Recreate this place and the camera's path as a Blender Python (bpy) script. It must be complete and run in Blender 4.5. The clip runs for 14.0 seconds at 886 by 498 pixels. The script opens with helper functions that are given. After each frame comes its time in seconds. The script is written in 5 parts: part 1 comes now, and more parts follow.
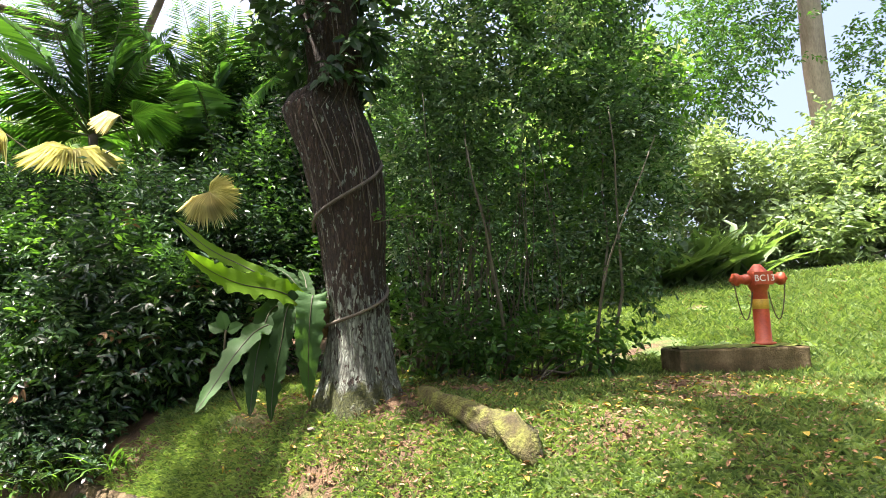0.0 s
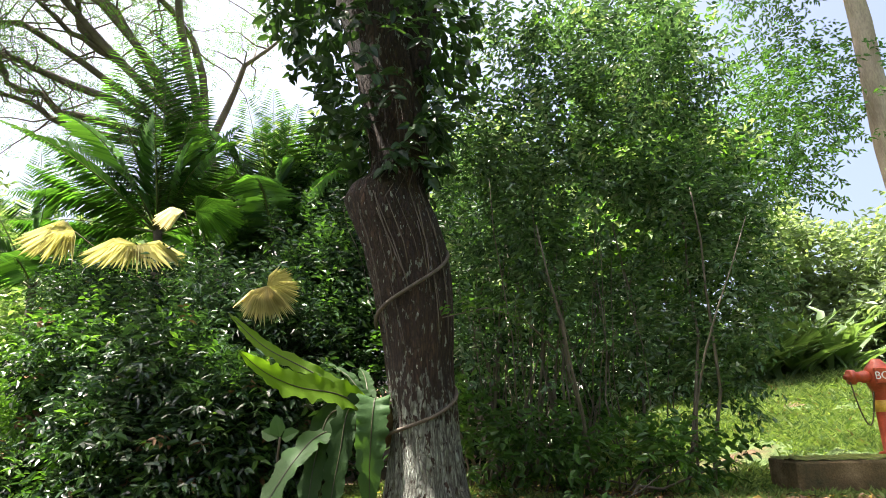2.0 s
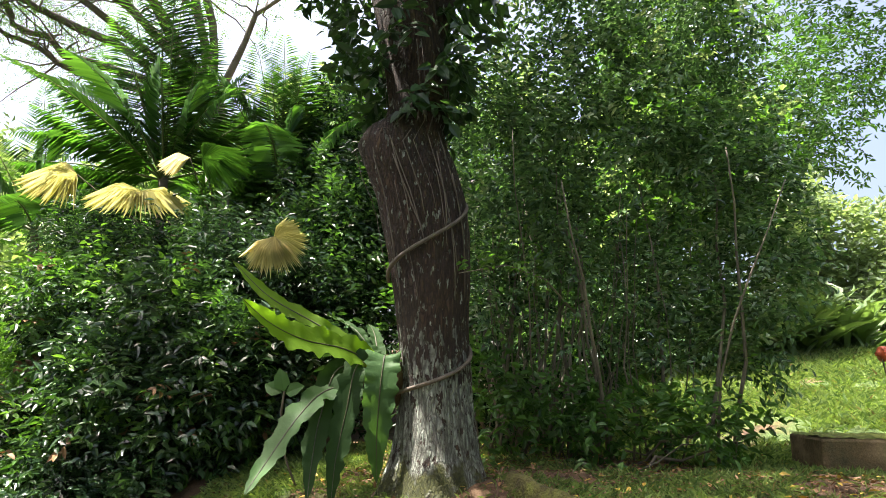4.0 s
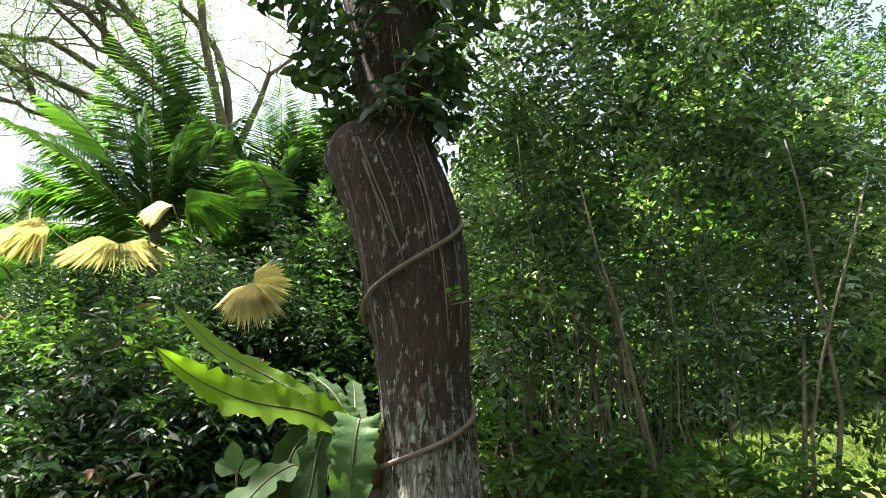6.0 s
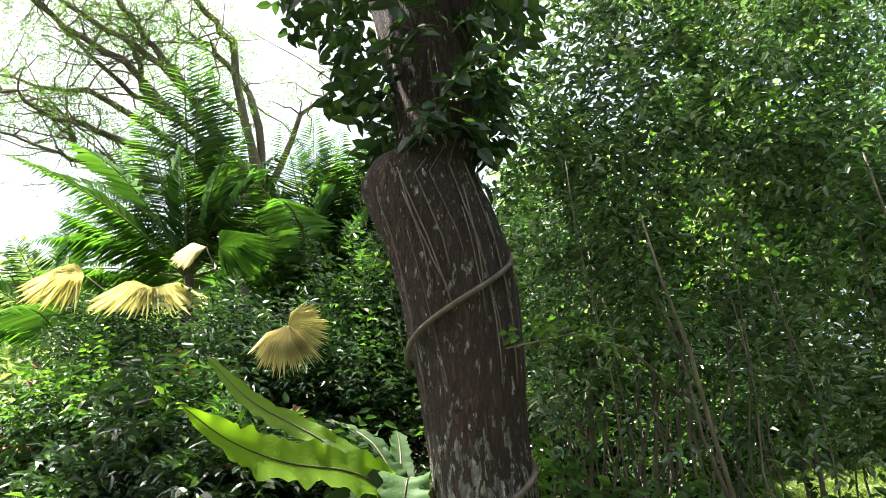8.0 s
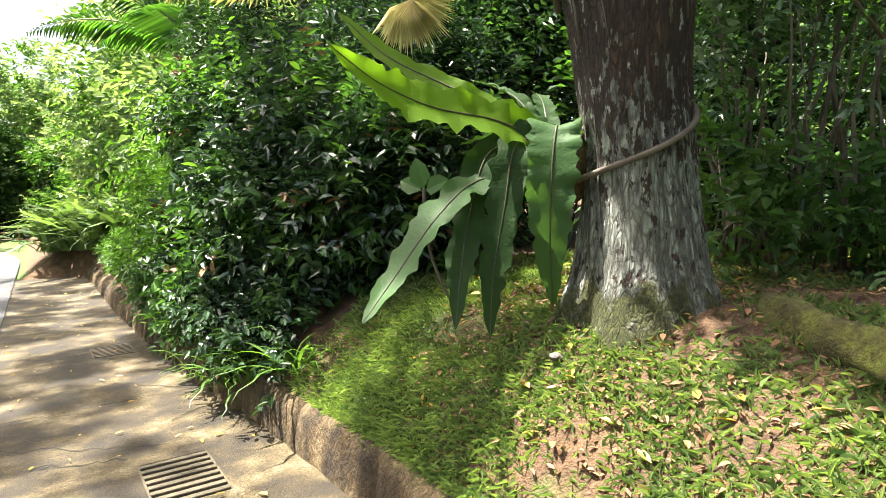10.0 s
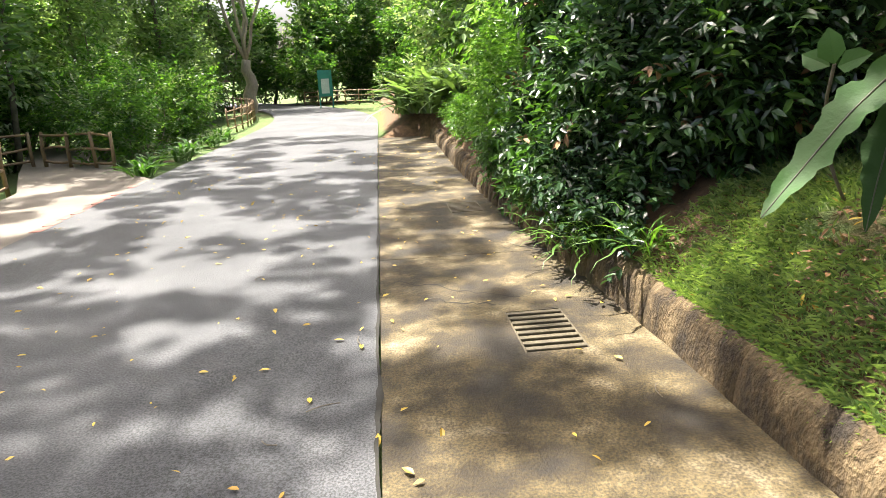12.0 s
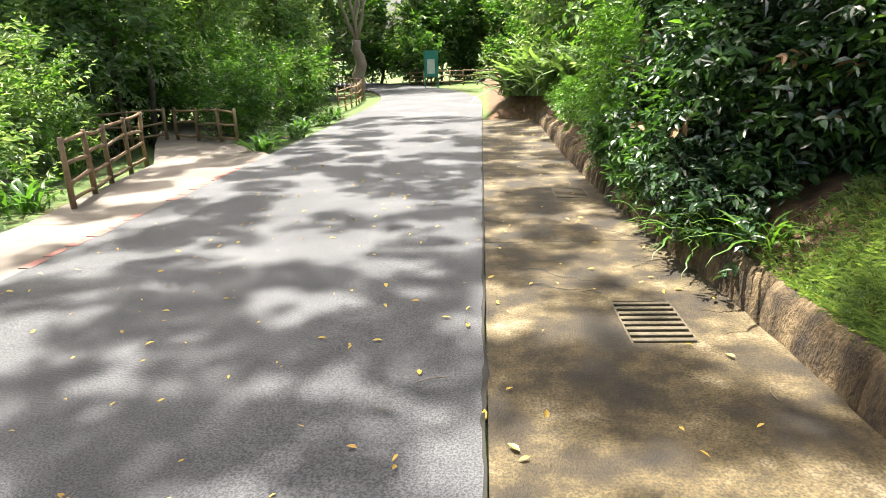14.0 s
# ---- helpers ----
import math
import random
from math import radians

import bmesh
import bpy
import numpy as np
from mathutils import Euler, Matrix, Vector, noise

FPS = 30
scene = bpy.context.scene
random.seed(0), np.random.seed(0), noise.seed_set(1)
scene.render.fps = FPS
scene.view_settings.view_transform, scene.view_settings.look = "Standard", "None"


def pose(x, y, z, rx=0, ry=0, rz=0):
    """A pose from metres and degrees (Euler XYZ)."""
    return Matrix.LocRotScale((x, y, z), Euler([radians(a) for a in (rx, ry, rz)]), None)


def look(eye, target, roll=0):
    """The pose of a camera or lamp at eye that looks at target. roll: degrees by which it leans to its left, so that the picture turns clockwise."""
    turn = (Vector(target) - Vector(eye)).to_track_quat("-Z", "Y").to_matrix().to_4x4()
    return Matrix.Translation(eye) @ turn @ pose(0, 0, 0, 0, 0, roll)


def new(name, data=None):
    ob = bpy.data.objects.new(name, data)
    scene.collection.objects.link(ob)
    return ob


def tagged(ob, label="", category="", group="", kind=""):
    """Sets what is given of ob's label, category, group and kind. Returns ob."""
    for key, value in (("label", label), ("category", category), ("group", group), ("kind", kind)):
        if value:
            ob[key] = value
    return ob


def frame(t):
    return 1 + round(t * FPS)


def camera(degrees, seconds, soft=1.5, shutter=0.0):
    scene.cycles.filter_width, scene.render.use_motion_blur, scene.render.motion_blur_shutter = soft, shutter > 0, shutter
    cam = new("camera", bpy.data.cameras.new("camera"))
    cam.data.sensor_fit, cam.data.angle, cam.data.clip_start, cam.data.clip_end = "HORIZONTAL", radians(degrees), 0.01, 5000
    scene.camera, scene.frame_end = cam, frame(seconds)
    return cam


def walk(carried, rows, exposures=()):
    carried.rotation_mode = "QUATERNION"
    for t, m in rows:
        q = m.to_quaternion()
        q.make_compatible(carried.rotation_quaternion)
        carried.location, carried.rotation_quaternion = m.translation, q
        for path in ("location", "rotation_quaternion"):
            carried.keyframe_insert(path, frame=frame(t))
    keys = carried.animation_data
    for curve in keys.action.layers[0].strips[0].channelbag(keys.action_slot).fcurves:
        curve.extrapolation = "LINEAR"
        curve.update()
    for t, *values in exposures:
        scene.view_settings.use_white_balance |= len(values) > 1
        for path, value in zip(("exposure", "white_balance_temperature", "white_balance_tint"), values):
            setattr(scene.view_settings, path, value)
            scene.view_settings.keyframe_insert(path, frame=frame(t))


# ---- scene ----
EXPOSURES = [(0.0, 2.35, 6500, 14), (2.5, 2.15, 6500, 14), (5.0, 2.3, 6500, 14), (7.0, 2.55, 6500, 14), (9.5, 2.5, 6500, 12), (11.0, 2.4, 6500, 12), (12.5, 2.25, 6500, 12), (14.0, 2.25, 6500, 12)]
cam = camera(72.0, 14.0, soft=0.8)
# seconds, eye, pitch from straight down, roll, heading
PATH = [
    (0, -0.934, -1.374, 1.42, 97.05, 1.85, -56.22),
    (0.5, -0.87, -1.28, 1.463, 98.04, 1.56, -54.93),
    (1, -0.816, -1.214, 1.514, 100.94, 1.63, -53.26),
    (1.5, -0.734, -1.135, 1.557, 103.32, 1.41, -52.05),
    (2, -0.71, -1.053, 1.524, 105.51, 1.71, -51.3),
    (2.5, -0.692, -0.953, 1.537, 104.3, 0.62, -51.56),
    (2.7, -0.696, -0.912, 1.528, 103.42, 0.71, -52),
    (4.8, -0.269, -0.718, 1.504, 102.18, -0.72, -50.64),
    (5, -0.175, -0.662, 1.521, 103.01, -0.28, -50.27),
    (5.5, 0.068, -0.559, 1.512, 107.59, -0.25, -48.04),
    (6, 0.295, -0.437, 1.528, 107.92, 1.37, -47.5),
    (6.5, 0.378, -0.312, 1.589, 111.23, 1.42, -46.51),
    (7, 0.354, -0.262, 1.654, 115.78, 0.2, -44.42),
    (7.2, 0.352, -0.244, 1.672, 116.18, 0.71, -44.01),
    (9.3, 0.569, -0.159, 1.453, 92.37, 2.98, -41.75),
    (9.5, 0.529, -0.081, 1.416, 89.63, 2.96, -39.59),
    (10, 0.436, 0.039, 1.374, 85.31, 1.81, -33.77),
    (10.5, 0.338, 0.08, 1.361, 81.57, 1.2, -27.99),
    (11, 0.265, 0.093, 1.388, 77.8, 1.63, -21.41),
    (11.5, 0.183, 0.108, 1.413, 75.11, 1.88, -13.38),
    (12, 0.101, 0.074, 1.467, 73.81, 2.36, -5.87),
    (12.5, 0.049, 0.039, 1.489, 73.31, 2.1, -0.9),
    (13, 0.016, 0.02, 1.497, 73.02, 2.15, 2.08),
    (13.5, 0.004, 0.011, 1.497, 72.42, 2.14, 3.45),
    (14, 0.011, 0, 1.501, 72.45, 2.05, 3.45),
]
walk(cam, [(t, pose(x, y, z, rx, ry, rz)) for t, x, y, z, rx, ry, rz in PATH], exposures=EXPOSURES)

# ---- light ----
SUN_WAY = Vector((-0.22, 0.24, 0.945)).normalized()
world = bpy.data.worlds.new("sky")
scene.world = world
world.use_nodes = True
wn = world.node_tree
sky = wn.nodes.new("ShaderNodeTexSky")
sky.sky_type = "NISHITA"
sky.sun_disc = False
sky.sun_elevation = math.asin(SUN_WAY.z)
sky.sun_rotation = math.atan2(SUN_WAY.x, SUN_WAY.y)
sky.air_density, sky.dust_density, sky.ozone_density = 0.8, 8.0, 0.2
wn.nodes["Background"].inputs["Strength"].default_value = 0.105
wn.links.new(sky.outputs["Color"], wn.nodes["Background"].inputs["Color"])
sun = new("sun", bpy.data.lights.new("sun", "SUN"))
sun.data.energy = 5.0
sun.data.angle = radians(0.55)
sun.data.color = (1.0, 0.94, 0.84)
sun.matrix_world = look((0, 0, 30), Vector((0, 0, 30)) - SUN_WAY)


# ---- materials ----
def nodes_of(name):
    m = bpy.data.materials.new(name)
    m.use_nodes = True
    return m, m.node_tree.nodes, m.node_tree.links, m.node_tree.nodes["Principled BSDF"]


def ramp(n, l, fac, stops):
    r = n.new("ShaderNodeValToRGB")
    while len(r.color_ramp.elements) < len(stops):
        r.color_ramp.elements.new(0.5)
    for e, (p, c) in zip(r.color_ramp.elements, stops):
        e.position, e.color = p, (*c, 1)
    l.new(fac, r.inputs["Fac"])
    return r.outputs["Color"]


def noise_tex(n, l, scale, detail=6, rough=0.6, stretch=None, space="Object"):
    tc = n.new("ShaderNodeTexCoord")
    t = n.new("ShaderNodeTexNoise")
    t.inputs["Scale"].default_value, t.inputs["Detail"].default_value, t.inputs["Roughness"].default_value = scale, detail, rough
    if stretch:
        mp = n.new("ShaderNodeMapping")
        mp.inputs["Scale"].default_value = stretch
        l.new(tc.outputs[space], mp.inputs["Vector"])
        l.new(mp.outputs["Vector"], t.inputs["Vector"])
    else:
        l.new(tc.outputs[space], t.inputs["Vector"])
    return t.outputs["Fac"]


def mix(n, l, fac, a, b, kind="MIX"):
    m = n.new("ShaderNodeMix")
    m.data_type, m.blend_type = "RGBA", kind
    for socket, value in ((m.inputs[0], fac), (m.inputs[6], a), (m.inputs[7], b)):
        if isinstance(value, (int, float)):
            socket.default_value = value
        elif isinstance(value, tuple):
            socket.default_value = (*value, 1)
        else:
            l.new(value, socket)
    return m.outputs[2]


def bump(n, l, height, strength, distance, bsdf):
    b = n.new("ShaderNodeBump")
    b.inputs["Strength"].default_value, b.inputs["Distance"].default_value = strength, distance
    l.new(height, b.inputs["Height"])
    l.new(b.outputs["Normal"], bsdf.inputs["Normal"])


def surface(name, stops, scale=3.0, fine=60.0, rough=0.8, relief=0.4, depth=0.01, stretch=None, metal=0.0, mottle=0.3, crisp=0.2):
    """Two scales of mottling and a fine relief."""
    m, n, l, b = nodes_of(name)
    c = ramp(n, l, noise_tex(n, l, scale, stretch=stretch), stops)
    g = noise_tex(n, l, fine, 4, stretch=stretch)
    grain = ramp(n, l, g, [(0.5 - crisp, (1 - mottle,) * 3), (0.5 + crisp, (1 + mottle * 0.6,) * 3)])
    l.new(mix(n, l, 0.8, c, grain, "MULTIPLY"), b.inputs["Base Color"])
    b.inputs["Roughness"].default_value, b.inputs["Metallic"].default_value = rough, metal
    bump(n, l, g, relief, depth, b)
    return m


def leaf_mat(name, dark, light, through_light=0.45, rough=0.38, back=(1.25, 1.35, 0.5), spec=0.5):
    """Leaf: glossy skin over a base colour that differs from leaf to leaf, and lets light through."""
    m, n, l, b = nodes_of(name)
    geo = n.new("ShaderNodeNewGeometry")
    c = ramp(n, l, geo.outputs["Random Per Island"], [(0.0, dark), (0.7, light), (1.0, tuple(min(1, v * 1.25) for v in light))])
    c = mix(n, l, 0.6, c, ramp(n, l, noise_tex(n, l, 1.3, 3), [(0.3, (0.7, 0.72, 0.7)), (0.7, (1.2, 1.2, 1.1))]), "MULTIPLY")
    l.new(c, b.inputs["Base Color"])
    b.inputs["Roughness"].default_value = rough
    b.inputs["Specular IOR Level"].default_value = spec
    tr = n.new("ShaderNodeBsdfTranslucent")
    l.new(mix(n, l, 1.0, c, back, "MULTIPLY"), tr.inputs["Color"])
    mx = n.new("ShaderNodeMixShader")
    mx.inputs[0].default_value = through_light
    l.new(b.outputs[0], mx.inputs[1])
    l.new(tr.outputs[0], mx.inputs[2])
    l.new(mx.outputs[0], n["Material Output"].inputs["Surface"])
    return m


LEAF_DARK = leaf_mat("leaf dark glossy", (0.012, 0.032, 0.015), (0.04, 0.085, 0.036), 0.25, 0.24, spec=0.7)
LEAF_MID = leaf_mat("leaf mid green", (0.03, 0.08, 0.02), (0.07, 0.16, 0.035), 0.45, 0.4)
LEAF_SMALL = leaf_mat("leaf small grey green", (0.028, 0.068, 0.030), (0.13, 0.215, 0.105), 0.4, 0.26, (1.05, 1.25, 0.55), 0.6)
LEAF_FRESH = leaf_mat("leaf fresh", (0.045, 0.12, 0.02), (0.11, 0.22, 0.04), 0.5, 0.4)
# Paler base puts the bright haze over the far woods into the leaf colour.
LEAF_FAR_HAZY = leaf_mat("far leaf with painted haze", (0.085, 0.155, 0.075), (0.235, 0.33, 0.17), 0.5, 0.45)
LEAF_PALM = leaf_mat("palm leaflet", (0.04, 0.12, 0.025), (0.10, 0.23, 0.045), 0.55, 0.35)
# Cream-white base paints the sun's glare onto the palest fans.
LEAF_PALM_SUNLIT = leaf_mat("pale sunlit palm leaflet", (0.6, 0.56, 0.33), (0.78, 0.76, 0.56), 0.45, 0.5, (1.1, 1.0, 0.7))
LEAF_PALM_YELLOW = leaf_mat("yellowing palm leaflet", (0.4, 0.38, 0.12), (0.68, 0.64, 0.40), 0.4, 0.5, (1.0, 1.0, 0.6))
# One fern in three tones: lit, shade side and deep shade, painted as colour.
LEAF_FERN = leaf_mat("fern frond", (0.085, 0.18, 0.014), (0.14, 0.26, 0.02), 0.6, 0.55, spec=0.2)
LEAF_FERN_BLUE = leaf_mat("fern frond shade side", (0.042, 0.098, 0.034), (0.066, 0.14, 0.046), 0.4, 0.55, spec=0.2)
LEAF_FERN_SHADE = leaf_mat("shaded fern frond", (0.015, 0.04, 0.012), (0.03, 0.066, 0.02), 0.35, 0.6, spec=0.15)
for fern_mat in (LEAF_FERN, LEAF_FERN_BLUE, LEAF_FERN_SHADE):
    fn, fl = fern_mat.node_tree.nodes, fern_mat.node_tree.links
    bump(fn, fl, noise_tex(fn, fl, 60, 3, 0.5, (1, 1, 1)), 0.5, 0.006, fn["Principled BSDF"])
LEAF_IVY = leaf_mat("climber leaf", (0.015, 0.04, 0.015), (0.04, 0.085, 0.03), 0.35, 0.35)
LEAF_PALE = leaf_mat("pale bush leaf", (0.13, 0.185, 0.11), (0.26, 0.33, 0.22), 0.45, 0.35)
LEAF_STRAP = leaf_mat("strap leaf", (0.065, 0.125, 0.05), (0.15, 0.23, 0.10), 0.45, 0.35)
GRASS = leaf_mat("grass blade", (0.08, 0.15, 0.052), (0.235, 0.31, 0.12), 0.45, 0.45)
GRASS_DRY = leaf_mat("dry grass", (0.16, 0.13, 0.045), (0.30, 0.23, 0.085), 0.3, 0.6, (1.1, 1, 0.6))
LITTER = leaf_mat("leaf litter", (0.075, 0.035, 0.015), (0.23, 0.125, 0.055), 0.12, 0.6, (1.1, 0.9, 0.5))
YELLOW_LEAF = leaf_mat("fallen yellow leaf", (0.34, 0.2, 0.02), (0.5, 0.36, 0.06), 0.2, 0.5, (1.1, 1, 0.5))

ASPHALT = surface("asphalt", [(0.25, (0.026, 0.028, 0.032)), (0.5, (0.058, 0.061, 0.066)), (0.75, (0.105, 0.107, 0.112))], 0.8, 95, 0.7, 1.0, 0.012, mottle=0.75, crisp=0.1)
CONCRETE = surface("stained concrete apron", [(0.38, (0.012, 0.008, 0.002)), (0.48, (0.034, 0.023, 0.006)), (0.57, (0.088, 0.066, 0.026)), (0.72, (0.235, 0.19, 0.115))], 2.4, 80, 0.75, 1.0, 0.012, mottle=0.65, crisp=0.12)
CONCRETE_PALE = surface("pale concrete", [(0.25, (0.085, 0.072, 0.056)), (0.7, (0.17, 0.15, 0.125))], 0.9, 110, 0.85, 0.5, 0.004)
KERB = surface("weathered kerb", [(0.34, (0.022, 0.015, 0.008)), (0.5, (0.08, 0.054, 0.024)), (0.68, (0.20, 0.145, 0.075))], 6.5, 45, 0.9, 1.0, 0.03, (1, 1, 0.6), mottle=0.5)
IRON = surface("rusty grate bars", [(0.3, (0.045, 0.036, 0.02)), (0.7, (0.11, 0.09, 0.05))], 6, 80, 0.7, 0.5, 0.004)
DARK = surface("drain pit", [(0.3, (0.01, 0.01, 0.008)), (0.7, (0.02, 0.018, 0.012))], 3, 40, 0.9)
SOIL = surface("soil with litter", [(0.25, (0.05, 0.03, 0.016)), (0.5, (0.12, 0.075, 0.035)), (0.75, (0.19, 0.125, 0.06))], 2.2, 45, 0.95, 0.9, 0.02)
WOOD = surface("bamboo pole", [(0.3, (0.13, 0.08, 0.04)), (0.7, (0.26, 0.17, 0.09))], 5, 60, 0.6, 0.4, 0.004, (1, 1, 0.3))
STEM = surface("shrub stem", [(0.3, (0.07, 0.058, 0.04)), (0.7, (0.18, 0.155, 0.115))], 8, 90, 0.8, 0.5, 0.004)
LIMB = surface("tree limb", [(0.3, (0.07, 0.055, 0.04)), (0.7, (0.17, 0.14, 0.11))], 3, 40, 0.9, 0.6, 0.01)
PALE_BARK = surface("pale far bark", [(0.3, (0.2, 0.16, 0.12)), (0.7, (0.42, 0.36, 0.29))], 2, 30, 0.9, 0.6, 0.01, (1, 1, 0.3))
ROPE = surface("woody climber stem", [(0.3, (0.06, 0.047, 0.036)), (0.7, (0.14, 0.115, 0.09))], 9, 90, 0.8, 0.5, 0.004)
MOSS_LOG = surface("mossy root", [(0.32, (0.05, 0.035, 0.016)), (0.48, (0.09, 0.085, 0.022)), (0.68, (0.18, 0.20, 0.036))], 9, 60, 0.95, 1.0, 0.025, mottle=0.5)
RED = surface("faded red paint", [(0.3, (0.36, 0.045, 0.02)), (0.7, (0.52, 0.10, 0.04))], 6, 60, 0.45, 0.15, 0.002)
YELLOW = surface("yellow band paint", [(0.3, (0.55, 0.3, 0.03)), (0.7, (0.66, 0.4, 0.06))], 6, 60, 0.45, 0.15, 0.002)
WHITE = surface("white lettering", [(0.3, (0.72, 0.7, 0.66)), (0.7, (0.82, 0.8, 0.77))], 8, 60, 0.5, 0.1, 0.001)
TEAL = surface("green sign board", [(0.3, (0.02, 0.2, 0.15)), (0.7, (0.03, 0.26, 0.2))], 3, 40, 0.5, 0.1, 0.001)
SIGN_PALE = surface("pale sign panel", [(0.3, (0.45, 0.55, 0.5)), (0.7, (0.6, 0.68, 0.62))], 3, 40, 0.5, 0.1, 0.001)
REDLINE = surface("worn red line", [(0.3, (0.16, 0.06, 0.05)), (0.7, (0.28, 0.13, 0.1))], 9, 60, 0.9, 0.4, 0.002)


def bark_mat():
    """Dark ridged bark with pale lichen flakes, thickest low on the trunk."""
    m, n, l, b = nodes_of("ridged bark with lichen")
    tc = n.new("ShaderNodeTexCoord")
    mp = n.new("ShaderNodeMapping")
    mp.inputs["Scale"].default_value = (1, 1, 0.28)
    l.new(tc.outputs["Object"], mp.inputs["Vector"])
    vo = n.new("ShaderNodeTexVoronoi")
    vo.inputs["Scale"].default_value = 34
    vo.inputs["Randomness"].default_value = 1.0
    vo.feature = "DISTANCE_TO_EDGE"
    warp = n.new("ShaderNodeVectorMath")
    warp.operation = "MULTIPLY_ADD"
    nz = n.new("ShaderNodeTexNoise")
    nz.inputs["Scale"].default_value, nz.inputs["Detail"].default_value = 9, 5
    l.new(mp.outputs["Vector"], nz.inputs["Vector"])
    l.new(nz.outputs["Color"], warp.inputs[0])
    warp.inputs[1].default_value = (0.12, 0.12, 0.12)
    l.new(mp.outputs["Vector"], warp.inputs[2])
    l.new(warp.outputs[0], vo.inputs["Vector"])
    crack = ramp(n, l, vo.outputs["Distance"], [(0.0, (0.25, 0.25, 0.25)), (0.16, (1, 1, 1))])
    ridge = ramp(n, l, noise_tex(n, l, 40, 6, 0.7, (1, 1, 0.12)), [(0.40, (0.12, 0.12, 0.12)), (0.58, (1, 1, 1))])
    rid = mix(n, l, 1.0, crack, ridge, "MULTIPLY")
    base = ramp(n, l, noise_tex(n, l, 4, stretch=(1, 1, 0.3)), [(0.3, (0.028, 0.016, 0.010)), (0.7, (0.10, 0.058, 0.036))])
    base = mix(n, l, 0.75, base, rid, "MULTIPLY")
    sep = n.new("ShaderNodeSeparateXYZ")
    l.new(tc.outputs["Object"], sep.inputs[0])
    up = n.new("ShaderNodeMapRange")
    up.inputs[1].default_value, up.inputs[2].default_value, up.inputs[3].default_value, up.inputs[4].default_value = 1.35, 1.95, 0.15, -0.06
    l.new(sep.outputs["Z"], up.inputs[0])
    add = n.new("ShaderNodeMath")
    add.operation = "ADD"
    l.new(noise_tex(n, l, 30, 5, 0.6, (1, 1, 0.4)), add.inputs[0])
    l.new(up.outputs[0], add.inputs[1])
    lich = ramp(n, l, add.outputs[0], [(0.54, (0, 0, 0)), (0.565, (1, 1, 1))])
    lich = mix(n, l, 0.9, lich, rid, "MULTIPLY")
    pale = ramp(n, l, noise_tex(n, l, 30), [(0.3, (0.28, 0.32, 0.27)), (0.7, (0.48, 0.52, 0.44))])
    foot = n.new("ShaderNodeMapRange")
    foot.inputs[1].default_value, foot.inputs[2].default_value, foot.inputs[3].default_value, foot.inputs[4].default_value = 0.8, 1.3, 0.2, -0.3
    l.new(sep.outputs["Z"], foot.inputs[0])
    add2 = n.new("ShaderNodeMath")
    add2.operation = "ADD"
    l.new(noise_tex(n, l, 7, 5), add2.inputs[0])
    l.new(foot.outputs[0], add2.inputs[1])
    mossy = ramp(n, l, add2.outputs[0], [(0.48, (0, 0, 0)), (0.62, (1, 1, 1))])
    moss = ramp(n, l, noise_tex(n, l, 50), [(0.3, (0.03, 0.035, 0.01)), (0.7, (0.10, 0.11, 0.025))])
    l.new(mix(n, l, mossy, mix(n, l, lich, base, pale), moss), b.inputs["Base Color"])
    b.inputs["Roughness"].default_value = 0.9
    bump(n, l, mix(n, l, 0.35, rid, noise_tex(n, l, 70)), 1.0, 0.05, b)
    return m


BARK = bark_mat()


